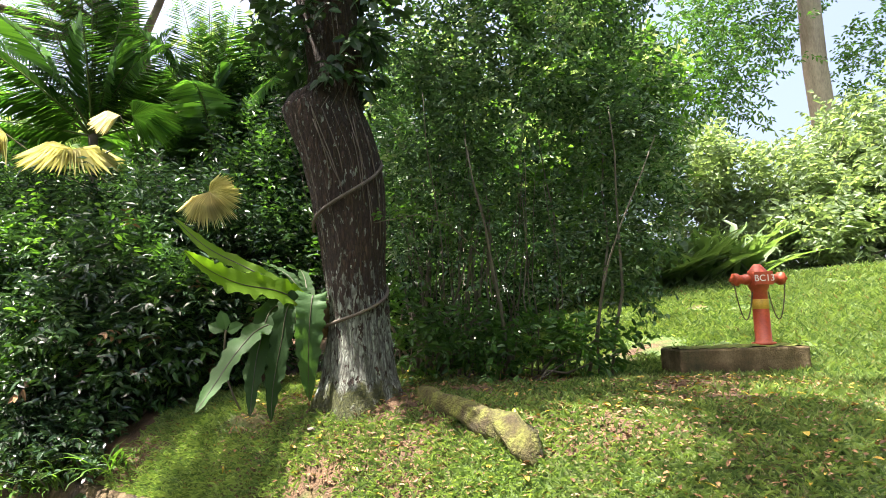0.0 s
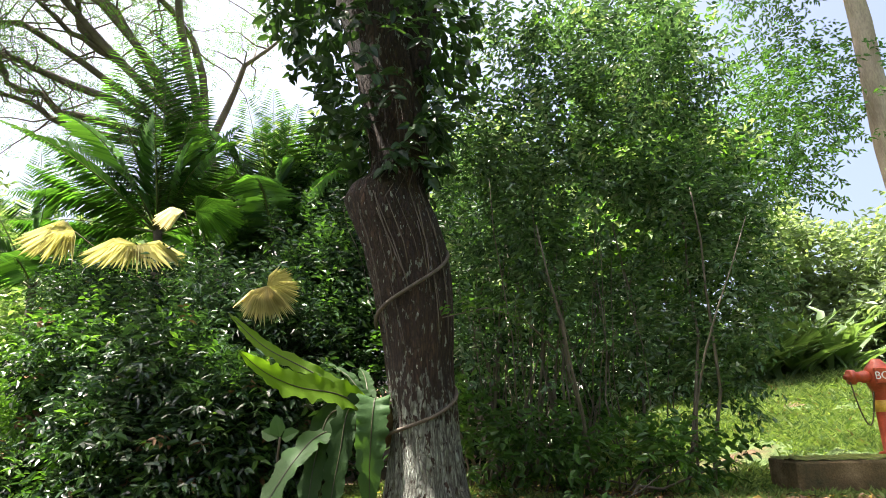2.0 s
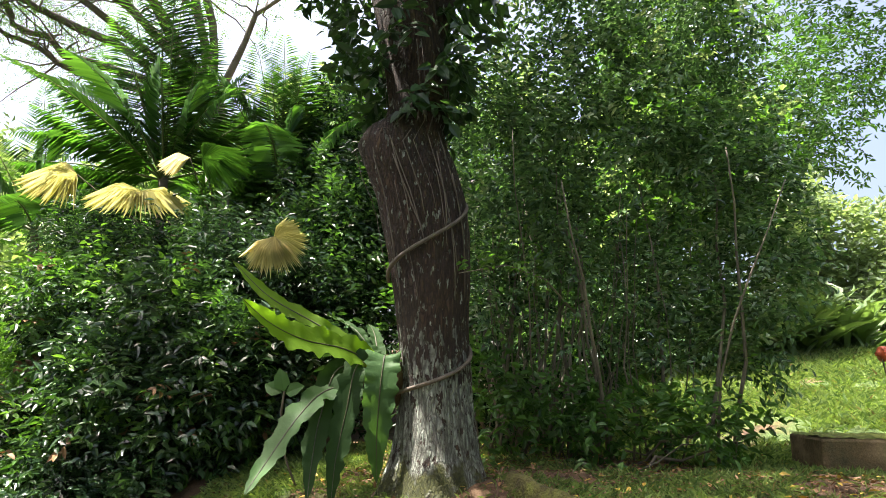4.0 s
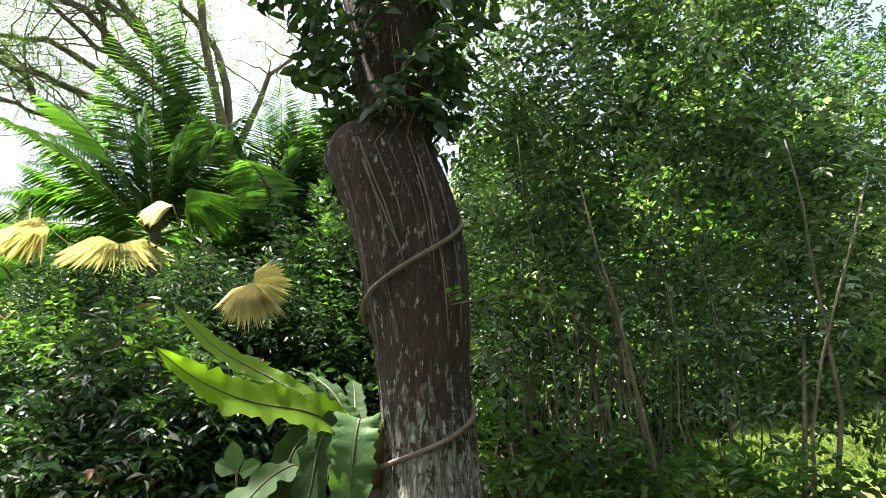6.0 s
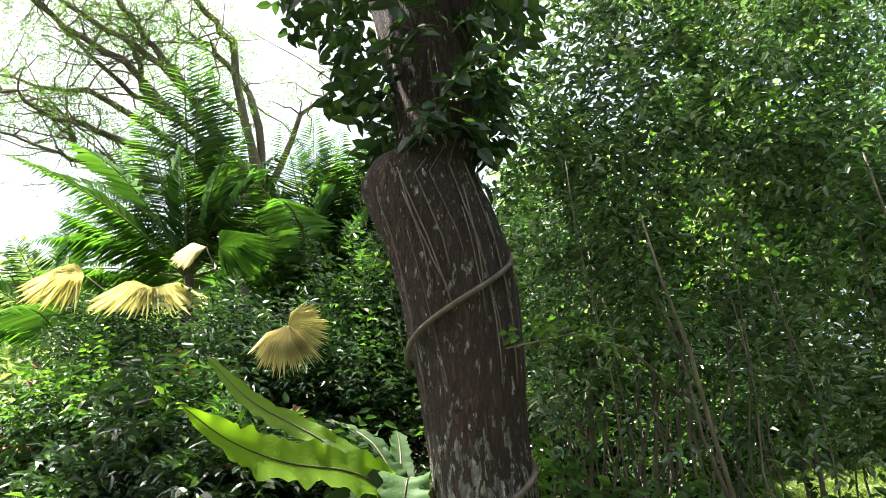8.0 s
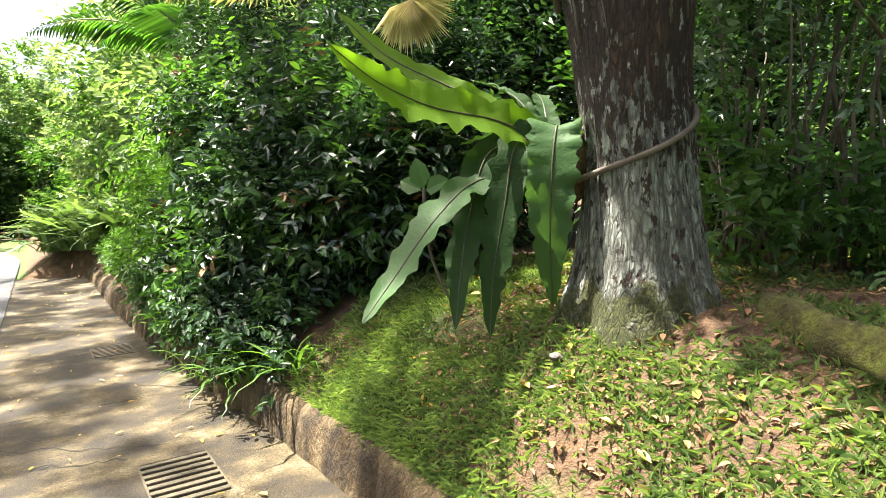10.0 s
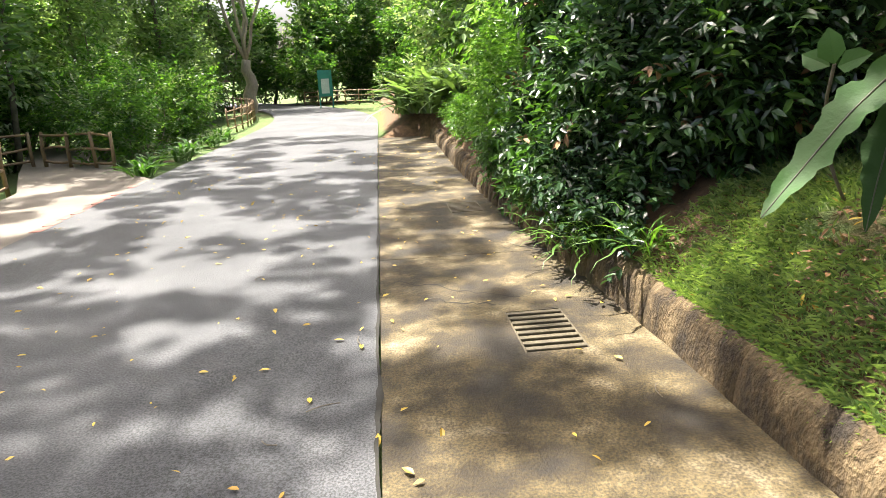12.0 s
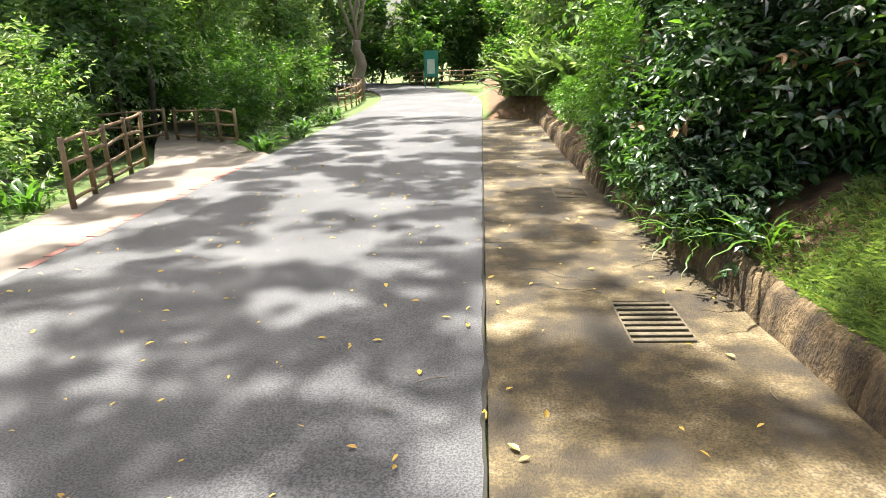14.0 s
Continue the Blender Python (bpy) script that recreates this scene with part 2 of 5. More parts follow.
def ground_mat():
    """Lawn earth: soil, worn brown patches and short green."""
    m, n, l, b = nodes_of("lawn earth")
    soil = ramp(n, l, noise_tex(n, l, 9), [(0.3, (0.05, 0.028, 0.015)), (0.7, (0.17, 0.10, 0.05))])
    green = ramp(n, l, noise_tex(n, l, 14), [(0.3, (0.045, 0.085, 0.018)), (0.7, (0.10, 0.15, 0.035))])
    tc = n.new("ShaderNodeTexCoord")
    away = n.new("ShaderNodeVectorMath")
    away.operation = "DISTANCE"
    away.inputs[1].default_value = (3.3, 1.5, 1.0)
    l.new(tc.outputs["Object"], away.inputs[0])
    far_off = n.new("ShaderNodeMapRange")
    far_off.inputs[1].default_value, far_off.inputs[2].default_value, far_off.inputs[3].default_value, far_off.inputs[4].default_value = 0.9, 3.6, -0.12, 0.14
    l.new(away.outputs["Value"], far_off.inputs[0])
    add = n.new("ShaderNodeMath")
    add.operation = "ADD"
    l.new(noise_tex(n, l, 1.1, 5), add.inputs[0])
    l.new(far_off.outputs[0], add.inputs[1])
    sp = n.new("ShaderNodeSeparateXYZ")
    l.new(tc.outputs["Object"], sp.inputs[0])
    hedge_soil = n.new("ShaderNodeMapRange")
    hedge_soil.inputs[1].default_value, hedge_soil.inputs[2].default_value, hedge_soil.inputs[3].default_value, hedge_soil.inputs[4].default_value = 3.0, 3.6, 0.0, -0.5
    l.new(sp.outputs["Y"], hedge_soil.inputs[0])
    bank_side = n.new("ShaderNodeMapRange")
    bank_side.inputs[1].default_value, bank_side.inputs[2].default_value = 0.0, 0.6
    l.new(sp.outputs["X"], bank_side.inputs[0])
    times = n.new("ShaderNodeMath")
    times.operation = "MULTIPLY"
    l.new(hedge_soil.outputs[0], times.inputs[0])
    l.new(bank_side.outputs[0], times.inputs[1])
    add3 = n.new("ShaderNodeMath")
    add3.operation = "ADD"
    l.new(add.outputs[0], add3.inputs[0])
    l.new(times.outputs[0], add3.inputs[1])
    fac = ramp(n, l, add3.outputs[0], [(0.46, (0, 0, 0)), (0.58, (1, 1, 1))])
    fine = noise_tex(n, l, 60, 4)
    c = mix(n, l, fac, soil, green)
    l.new(mix(n, l, 0.8, c, ramp(n, l, fine, [(0.25, (0.6, 0.6, 0.6)), (0.75, (1.2, 1.2, 1.2))]), "MULTIPLY"), b.inputs["Base Color"])
    b.inputs["Roughness"].default_value = 0.95
    bump(n, l, fine, 0.8, 0.03, b)
    return m


LAWN = ground_mat()


# ---- mesh helpers ----
def part(name, bm, material, parent=None, label=""):
    """Links a bmesh or a mesh as one object under a thing."""
    if isinstance(bm, bmesh.types.BMesh):
        me = bpy.data.meshes.new(name)
        bm.to_mesh(me)
        bm.free()
    else:
        me = bm
    if material and not me.materials:
        me.materials.append(material)
    ob = new(name, me)
    if parent:
        ob.parent = parent
    if label:
        ob["label"] = label
    return ob


def thing(name, x, y, z, label, category, group="", kind="", rz=0):
    ob = new(name)
    ob.empty_display_size = 0.1
    ob.matrix_basis = pose(x, y, z, 0, 0, rz)
    return tagged(ob, label, category, group, kind)


def mesh_np(name, verts, faces, smooth=False):
    me = bpy.data.meshes.new(name)
    verts = np.asarray(verts, np.float32)
    faces = np.asarray(faces, np.int32)
    k = faces.shape[1]
    me.vertices.add(len(verts))
    me.vertices.foreach_set("co", verts.ravel())
    me.loops.add(faces.size)
    me.loops.foreach_set("vertex_index", faces.ravel())
    me.polygons.add(len(faces))
    me.polygons.foreach_set("loop_start", np.arange(0, faces.size, k, dtype=np.int32))
    me.polygons.foreach_set("use_smooth", np.full(len(faces), smooth))
    me.update(calc_edges=True)
    return me


def unit(v):
    return v / np.maximum(np.linalg.norm(v, axis=-1, keepdims=True), 1e-9)


def leaf_mesh(name, p, d, up, length, width, fold=0.25, droop=0.15, fine=False):
    """Leaves at p that point along d with their faces towards up."""
    n = len(p)
    d = unit(d)
    side = unit(np.cross(d, up))
    nrm = np.cross(side, d)
    L = (np.ones(n) * length)[:, None]
    Wd = (np.ones(n) * width)[:, None]
    if not fine:
        v = np.stack([p, p + d * L * 0.45 + side * Wd * 0.5 + nrm * Wd * fold, p + d * L - nrm * L * droop, p + d * L * 0.45 - side * Wd * 0.5 + nrm * Wd * fold], 1)
        f = np.array([[0, 1, 2], [0, 2, 3]])
        k = 4
    else:
        v = np.stack([p, p + d * L * 0.3 + side * Wd * 0.45 + nrm * Wd * fold, p + d * L * 0.68 + side * Wd * 0.38 + nrm * (Wd * fold - L * droop * 0.5), p + d * L - nrm * L * droop,
                      p + d * L * 0.68 - side * Wd * 0.38 + nrm * (Wd * fold - L * droop * 0.5), p + d * L * 0.3 - side * Wd * 0.45 + nrm * Wd * fold, p + d * L * 0.5 - nrm * L * droop * 0.25], 1)
        f = np.array([[0, 1, 6], [1, 2, 6], [2, 3, 6], [3, 4, 6], [4, 5, 6], [5, 0, 6]])
        k = 7
    faces = (f[None] + (np.arange(n) * k)[:, None, None]).reshape(-1, 3)
    return mesh_np(name, v.reshape(-1, 3), faces)


RNG = np.random.default_rng(5)


def rand_dirs(n, bias=(0, 0, 0)):
    return unit(RNG.normal(size=(n, 3)) + np.asarray(bias))


def sprigs(name, p, d, k, span, length, width, fold=0.25, droop=0.2, fine=False, spread=0.9):
    """Twigs at p along d, each with k leaves set alternately."""
    n = len(p)
    d = unit(d)
    a = unit(np.cross(d, np.array([0.05, 0.02, 1.0]) + RNG.normal(size=(n, 3)) * 0.25))
    i = np.tile(np.arange(k), n)
    P, D, A = np.repeat(p, k, 0), np.repeat(d, k, 0), np.repeat(a, k, 0)
    s = (np.ones(n) * span).repeat(k)[:, None]
    pos = P + D * s * ((i + 0.5) / k)[:, None] + RNG.normal(size=P.shape) * 0.01
    way = D * 0.6 + A * (spread * np.where(i % 2, 1, -1))[:, None] + RNG.normal(size=P.shape) * 0.3
    way[:, 2] -= 0.25
    up = np.cross(A, D)
    up = np.where(up[:, 2:] < 0, -up, up) + RNG.normal(size=P.shape) * 0.35
    return leaf_mesh(name, pos, way, up, length * RNG.uniform(0.6, 1.2, len(P)), width * RNG.uniform(0.7, 1.2, len(P)), fold, droop, fine)


def blob_points(n, blobs, shell=0.55):
    """Points in a union of ellipsoids (centre, radii), denser at their skins."""
    w = np.array([b[1][0] * b[1][1] * b[1][2] for b in blobs]) ** 0.67
    pick = RNG.choice(len(blobs), n, p=w / w.sum())
    c = np.array([b[0] for b in blobs], float)[pick]
    r = np.array([b[1] for b in blobs], float)[pick]
    u = rand_dirs(n)
    s = shell + (1 - shell) * RNG.uniform(0, 1, n) ** 0.5
    s *= 1 + 0.22 * RNG.normal(size=n) * (RNG.uniform(size=n) < 0.5)
    return c + u * r * s[:, None], u


def tube(bm, pts, radii, seg=8, wob=0.0):
    """A swept tube through pts."""
    pts = [Vector(p) for p in pts]
    rings = []
    for i, p in enumerate(pts):
        d = (pts[min(i + 1, len(pts) - 1)] - pts[max(i - 1, 0)]).normalized()
        a = d.cross(Vector((0.3, 0.9, 0.2))).normalized()
        b = d.cross(a)
        r = radii[i] if not isinstance(radii, (int, float)) else radii
        rings.append([bm.verts.new(p + (a * math.cos(t) + b * math.sin(t)) * r * (1 + wob * noise.noise(p * 3 + Vector((math.cos(t), math.sin(t), 0))))) for t in [2 * math.pi * k / seg for k in range(seg)]])
    for r0, r1 in zip(rings, rings[1:]):
        for k in range(seg):
            f = bm.faces.new((r0[k], r0[(k + 1) % seg], r1[(k + 1) % seg], r1[k]))
            f.smooth = True
    bm.faces.new(rings[0][::-1])
    bm.faces.new(rings[-1])


def curve_pts(a, b, n, bend=(0, 0, 0), jitter=0.0):
    a, b, bend = Vector(a), Vector(b), Vector(bend)
    out = []
    for i in range(n):
        t = i / (n - 1)
        p = a.lerp(b, t) + bend * math.sin(math.pi * t)
        if 0 < i < n - 1:
            p += Vector((random.gauss(0, jitter), random.gauss(0, jitter), random.gauss(0, jitter)))
        out.append(p)
    return out


def box(bm, x0, y0, z0, x1, y1, z1, bevel=0.0, top_in=0.0):
    vs = [bm.verts.new((x, y, z)) for z, s in ((z0, 0), (z1, top_in)) for x, y in ((x0 + s, y0 + s), (x1 - s, y0 + s), (x1 - s, y1 - s), (x0 + s, y1 - s))]
    fs = [bm.faces.new([vs[i] for i in q]) for q in ((3, 2, 1, 0), (4, 5, 6, 7), (0, 1, 5, 4), (1, 2, 6, 5), (2, 3, 7, 6), (3, 0, 4, 7))]
    if bevel:
        edges = list({e for f in fs for e in f.edges})
        bmesh.ops.bevel(bm, geom=edges, offset=bevel, segments=2, affect="EDGES", profile=0.5)


# ---- ground ----
def kerb_x(y):
    """Line of the kerb's face along the road."""
    return float(np.interp(y, [-12, 1.0, 2.2, 3.2, 4.8, 6.9, 9.6, 13.5, 14.6, 15.6, 18, 40], [1.75, 1.62, 1.58, 1.56, 1.46, 1.34, 1.28, 1.3, 1.25, 0.6, 0.25, 0.2]))


def bank(x, y):
    """Height of the bank behind the kerb."""
    s = x - kerb_x(y)
    z = float(np.interp(s, [0, 0.12, 0.22, 0.38, 0.62, 0.95, 1.9, 3.2, 4.3, 6.5, 9.5, 14, 30, 90], [0.24, 0.27, 0.43, 0.58, 0.73, 0.85, 0.93, 0.89, 0.98, 1.47, 2.0, 2.55, 3.6, 4.5]))
    z += 0.05 * noise.noise((x * 0.9, y * 0.9, 0)) * min(1, max(0, s) * 1.5)
    mound = math.exp(-((x - 2.5) ** 2 + (y - 1.7) ** 2) / 0.22) * 0.10
    return z + mound


def land(x, y):
    """Height of the whole ground sheet."""
    s = x - kerb_x(y)
    if s >= 0.1 and y < 40:
        return bank(x, y)
    if s >= 0.0 and y < 40:
        return -0.06 + 0.33 * s / 0.1
    if x < -4.75:
        return -0.05 - 0.10 * min(10, -4.75 - x) * (1 if y < 30 else 0.3)
    return -0.06


def grid(name, xs, ys, height, material, smooth=True):
    v = np.array([(x, y, height(x, y)) for y in ys for x in xs])
    nx = len(xs)
    f = np.array([(j * nx + i, j * nx + i + 1, (j + 1) * nx + i + 1, (j + 1) * nx + i) for j in range(len(ys) - 1) for i in range(nx - 1)])
    me = mesh_np(name, v, f, smooth)
    return part(name, me, material)


def steps(*spans):
    out = []
    for a, b, s in spans:
        out += list(np.arange(a, b - 1e-6, s))
    return out + [spans[-1][1]]


gx = steps((-900, -100, 200), (-100, -20, 10), (-20, -4, 1), (-4, 1.0, 1), (1.0, 4.0, 0.06), (4.0, 8, 0.2), (8, 20, 0.8), (20, 100, 10), (100, 900, 200))
gy = steps((-900, -100, 200), (-100, -12, 8), (-12, -3, 0.5), (-3, 7, 0.1), (7, 22, 0.5), (22, 60, 4), (60, 100, 10), (100, 900, 200))
tagged(grid("ground", gx, gy, land, LAWN), "sloping lawn and bare earth bank beside the road", "ground", kind="structure")


# ---- road ----
def road_sheet():
    """Asphalt that runs straight and then bends to the left far off."""
    ys = steps((-14, 24, 1.0), (24, 60, 1.5))
    vs, fs = [], []
    for y in ys:
        b = max(0, y - 20)
        shift = -0.016 * b * b
        for x in (-3.65, -2.4, -1.2, 0.0):
            vs.append((x + shift + (0.012 * noise.noise((0, y * 2, 0)) if x == 0 else 0), y, 0.012 * math.sin((x + 3.65) / 3.65 * math.pi)))
    for j in range(len(ys) - 1):
        for i in range(3):
            fs.append((j * 4 + i, j * 4 + i + 1, (j + 1) * 4 + i + 1, (j + 1) * 4 + i))
    return part("road", mesh_np("road", vs, fs, True), ASPHALT)


tagged(road_sheet(), "grey asphalt road lane dappled with shade", "road", kind="structure")

apron = thing("pavement_apron", 0, 0, 0, "moss-stained concrete drain apron along the road", "pavement", kind="structure")
GX0, GX1 = 0.79, 1.15
GRATES = [(3.02, 3.60), (6.5, 7.0)]
cuts = [-13.99, -1.0, 4.9, 9.2, 12.6, 15.2]
for y0, y1 in zip(cuts, cuts[1:]):
    b = bmesh.new()
    box(b, 0.014, y0 + 0.004, -0.12, GX0, y1 - 0.004, -0.002)
    part("slab", b, CONCRETE, apron)
    b = bmesh.new()
    box(b, GX1, y0 + 0.004, -0.12, 1.80, y1 - 0.004, -0.002)
    part("slab", b, CONCRETE, apron)
    stops = [y0 + 0.004] + [v for g in GRATES for v in g if y0 < v < y1] + [y1 - 0.004]
    for a, c in zip(stops[::2], stops[1::2]):
        b = bmesh.new()
        box(b, GX0, a, -0.12, GX1, c, -0.002)
        part("slab", b, CONCRETE, apron)
for x0, y0, x1, y1 in ((0.1, 4.35, 0.95, 3.85), (0.35, 3.9, 0.75, 3.75), (0.2, 6.9, 1.2, 6.2), (0.05, 8.3, 0.9, 8.05), (0.9, 5.4, 1.35, 4.9)):
    b = bmesh.new()
    n = 14
    last = None
    for k in range(n):
        t = k / (n - 1)
        x, y, w = x0 + (x1 - x0) * t + random.gauss(0, 0.012), y0 + (y1 - y0) * t + random.gauss(0, 0.02), 0.004 + 0.006 * random.random()
        pair = (b.verts.new((x, y - w, 0.0005)), b.verts.new((x, y + w, 0.0005)))
        if last:
            b.faces.new((last[0], pair[0], pair[1], last[1]))
        last = pair
    part("crack", b, DARK, apron, "dark ragged crack")
b = bmesh.new()
last = None
for q in steps((-14, 0.5, 0.5), (0.5, 9, 0.04), (9, 15.2, 0.3)):
    off = 0.012 * noise.noise((0, q * 2, 0))
    w0 = 0.007 + 0.02 * max(0, noise.noise((3, q * 2.1, 0))) + 0.012 * max(0, noise.noise((9, q * 9, 0)))
    w1 = 0.006 + 0.028 * max(0, noise.noise((5, q * 1.7, 4))) + 0.014 * max(0, noise.noise((7, q * 11, 0)))
    pair = (b.verts.new((off - w0, q, 0.0035)), b.verts.new((off + w1, q, 0.0035)))
    if last:
        b.faces.new((last[0], last[1], pair[1], pair[0]))
    last = pair
part("joint", b, DARK, apron, "dark ragged worn joint")

left_apron = thing("pavement_path", 0, 0, 0, "pale concrete strip and path opening at the road's far side", "pavement", kind="structure")
for pts in ([(-4.75, -14), (-3.65, -14), (-3.65, 5.8), (-4.75, 5.8)], [(-4.75, 5.804), (-3.65, 5.804), (-3.65, 10.3), (-5.0, 12.0), (-6.6, 12.0), (-5.35, 9.6)], [(-6.6, 12.004), (-5.0, 12.004), (-6.5, 17), (-9, 17)]):
    b = bmesh.new()
    top = [b.verts.new((x, y, -0.004)) for x, y in pts]
    bot = [b.verts.new((x, y, -0.12)) for x, y in pts]
    b.faces.new(top)
    for i in range(len(pts)):
        j = (i + 1) % len(pts)
        b.faces.new((top[i], bot[i], bot[j], top[j]))
    part("slab", b, CONCRETE_PALE, left_apron)
b = bmesh.new()
for k in range(36):
    y = -1 + k * 0.3
    if random.random() < 0.85:
        box(b, -3.72 + random.uniform(-0.02, 0.02), y, -0.003, -3.62 + random.uniform(-0.03, 0.02), y + random.uniform(0.2, 0.29), 0.003)
part("line", b, REDLINE, left_apron, "worn red painted line")


def grate(y0, y1):
    g = thing("drain_grate", (GX0 + GX1) / 2, (y0 + y1) / 2, 0, "rusty iron drain grate set in the concrete apron", "grate", "drain grates")
    w, h = GX1 - GX0, y1 - y0
    b = bmesh.new()
    box(b, -w / 2, -h / 2, -0.14, w / 2, h / 2, -0.11)
    part("pit", b, DARK, g)
    n = 8
    for k in range(n):
        b = bmesh.new()
        y = -h / 2 + (k + 0.5) * h / n
        box(b, -w / 2 + 0.008, y - h / n * 0.27, -0.035, w / 2 - 0.008, y + h / n * 0.27, 0.004, 0.006)
        part("bar", b, IRON, g)
    for s in (-1, 1):
        b = bmesh.new()
        box(b, s * (w / 2 - 0.006) - 0.005, -h / 2, -0.11, s * (w / 2 - 0.006) + 0.005, h / 2, -0.001)
        part("frame", b, IRON, g)


for g in GRATES:
    grate(*g)

# kerb: a rough run beside the lawn, then rounded stones under the hedge
kerb = thing("kerb", 0, 0, 0, "weathered brown concrete kerb edging the raised bank", "kerb", kind="structure")


def kerb_piece(y0, y1, top, round_top):
    b = bmesh.new()
    n = 7
    rows_ = []
    for i in range(n):
        t = i / (n - 1)
        y = y0 + (y1 - y0) * t
        x = kerb_x(y)
        sag = (math.sin(math.pi * t) ** 0.5 if 0 < t < 1 else 0) if round_top else 1
        tz = top * (0.72 + 0.28 * sag) if round_top else top + 0.025 * noise.noise((y * 2.3, 0, 3))
        bulge = 0.05 * sag if round_top else 0.02 * noise.noise((y * 3, 5, 0))
        prof = [(-0.02 - bulge, -0.1), (0.0 - bulge, tz * 0.35), (0.02 - bulge * 0.8, tz * 0.75), (0.055, tz * 0.96), (0.10, tz), (0.17, tz * 0.97), (0.22, tz * 0.6)]
        rows_.append([b.verts.new((x + px + 0.012 * noise.noise((y * 6, pz * 9, 1)), y, pz)) for px, pz in prof])
    for r0, r1 in zip(rows_, rows_[1:]):
        for k in range(len(r0) - 1):
            f = b.faces.new((r0[k], r1[k], r1[k + 1], r0[k + 1]))
            f.smooth = True
    b.faces.new(rows_[0])
    b.faces.new(rows_[-1][::-1])
    part("stone", b, KERB, kerb)


y = -13.0
while y < 3.3:
    kerb_piece(y, y + 0.9, 0.27, False)
    y += 0.903
while y < 14.4:
    s = random.uniform(0.2, 0.27)
    kerb_piece(y, y + s, random.uniform(0.23, 0.28), True)
    y += s + 0.012


# ---- main tree ----
def trunk_mesh(axis, seg=56, per=34):
    """Trunk through axis rows (x, y, z, radius) with ridged, flaring foot."""
    ax = np.array(axis)
    t = np.linspace(0, 1, per * (len(ax) - 1))
    ks = np.linspace(0, 1, len(ax))
    rows_ = np.stack([np.interp(t, ks, ax[:, i]) for i in range(4)], 1)
    for _ in range(40):
        rows_[1:-1] = (rows_[:-2] + rows_[1:-1] * 2 + rows_[2:]) / 4
    v, f = [], []
    for j, (x, y, z, r) in enumerate(rows_):
        for k in range(seg):
            a = 2 * math.pi * k / seg
            low = max(0, 1 - (z - 0.7) / 0.7)
            flute = 0.09 * low * math.cos(5 * a + 0.6) + 0.05 * math.cos(3 * a + z)
            rr = r * (1 + flute) + 0.016 * noise.noise((math.cos(a) * 5, math.sin(a) * 5, z * 1.6)) + 0.010 * noise.noise((math.cos(a) * 14, math.sin(a) * 14, z * 4))
            v.append((x + rr * math.cos(a), y + rr * math.sin(a), z))
    for j in range(len(rows_) - 1):
        for k in range(seg):
            f.append((j * seg + k, j * seg + (k + 1) % seg, (j + 1) * seg + (k + 1) % seg, (j + 1) * seg + k))
    return mesh_np("trunk", v, f, True)


TX, TY = 2.5, 1.70
TRUNK = [(2.58, 1.72, 0.6, 0.44), (2.58, 1.72, 0.88, 0.335), (2.57, 1.72, 1.08, 0.268), (2.555, 1.725, 1.43, 0.232), (2.525, 1.74, 1.84, 0.225), (2.51, 1.75, 2.15, 0.255), (2.48, 1.78, 2.5, 0.287), (2.45, 1.81, 2.72, 0.298),
         (2.4, 1.86, 2.92, 0.31), (2.365, 1.9, 3.06, 0.305), (2.37, 1.89, 3.17, 0.265), (2.43, 1.83, 3.25, 0.215), (2.44, 1.82, 3.4, 0.205), (2.42, 1.84, 3.7, 0.22), (2.36, 1.9, 4.2, 0.23), (2.25, 2.0, 4.8, 0.24), (2.1, 2.15, 5.6, 0.22), (1.95, 2.3, 7.0, 0.18), (1.9, 2.3, 8.0, 0.15)]
tree = thing("shade_tree", 0, 0, 0, "leaning dark-barked tree with lichen patches and climbers", "tree")
part("trunk", trunk_mesh(TRUNK), BARK, tree)
b = bmesh.new()
tube(b, [(2.45, 1.82, 3.75), (2.52, 1.74, 4.2), (2.6, 1.65, 4.95), (2.72, 1.52, 5.7), (2.95, 1.35, 6.8)], [0.14, 0.125, 0.115, 0.105, 0.08], 16, 0.25)
part("limb", b, BARK, tree)
# near-black lump stands in for the shade inside the burl's hollow
b = bmesh.new()
bmesh.ops.create_icosphere(b, subdivisions=3, radius=0.1, matrix=pose(2.27, 1.80, 3.215) @ Matrix.Diagonal((1.15, 1.15, 0.5, 1)))
for v in b.verts:
    v.co += Vector((0, 0, 0.03)) * noise.noise(v.co * 12)
part("hollow", b, DARK, tree, "dark lump painting the hollow's shade above the burl")


def trunk_at(z):
    a = np.array(TRUNK)
    return [float(np.interp(z, a[:, 2], a[:, i])) for i in (0, 1, 3)]


def wrap(z0, z1, a0, a1, r, name="climber_stem", n=16, out=0.012):
    """A woody climber that winds round the trunk."""
    b = bmesh.new()
    pts = []
    for i in range(n):
        t = i / (n - 1)
        z = z0 + (z1 - z0) * t
        x, y, rr = trunk_at(z)
        a = radians(a0 + (a1 - a0) * t)
        rr = rr * 1.03 + out + 0.01 * noise.noise((t * 5, z0, 0))
        pts.append((x + rr * math.cos(a), y + rr * math.sin(a), z - 0.06 * math.sin(math.pi * t)))
    tube(b, pts, r, 8, 0.2)
    return part(name, b, ROPE, tree, "grey woody climber stem")


# facing the road the trunk shows from about 120 degrees (left) to 310 (right)
wrap(1.42, 1.75, 130, 330, 0.013)
wrap(2.15, 2.75, 128, 330, 0.013)
for k in range(17):
    a = random.uniform(130, 320)
    z0 = random.uniform(1.9, 2.6)
    wrap(z0, z0 + random.uniform(0.4, 1.3), a, a + random.uniform(-14, 14), random.uniform(0.002, 0.005), "rootlet", 8, 0.004)

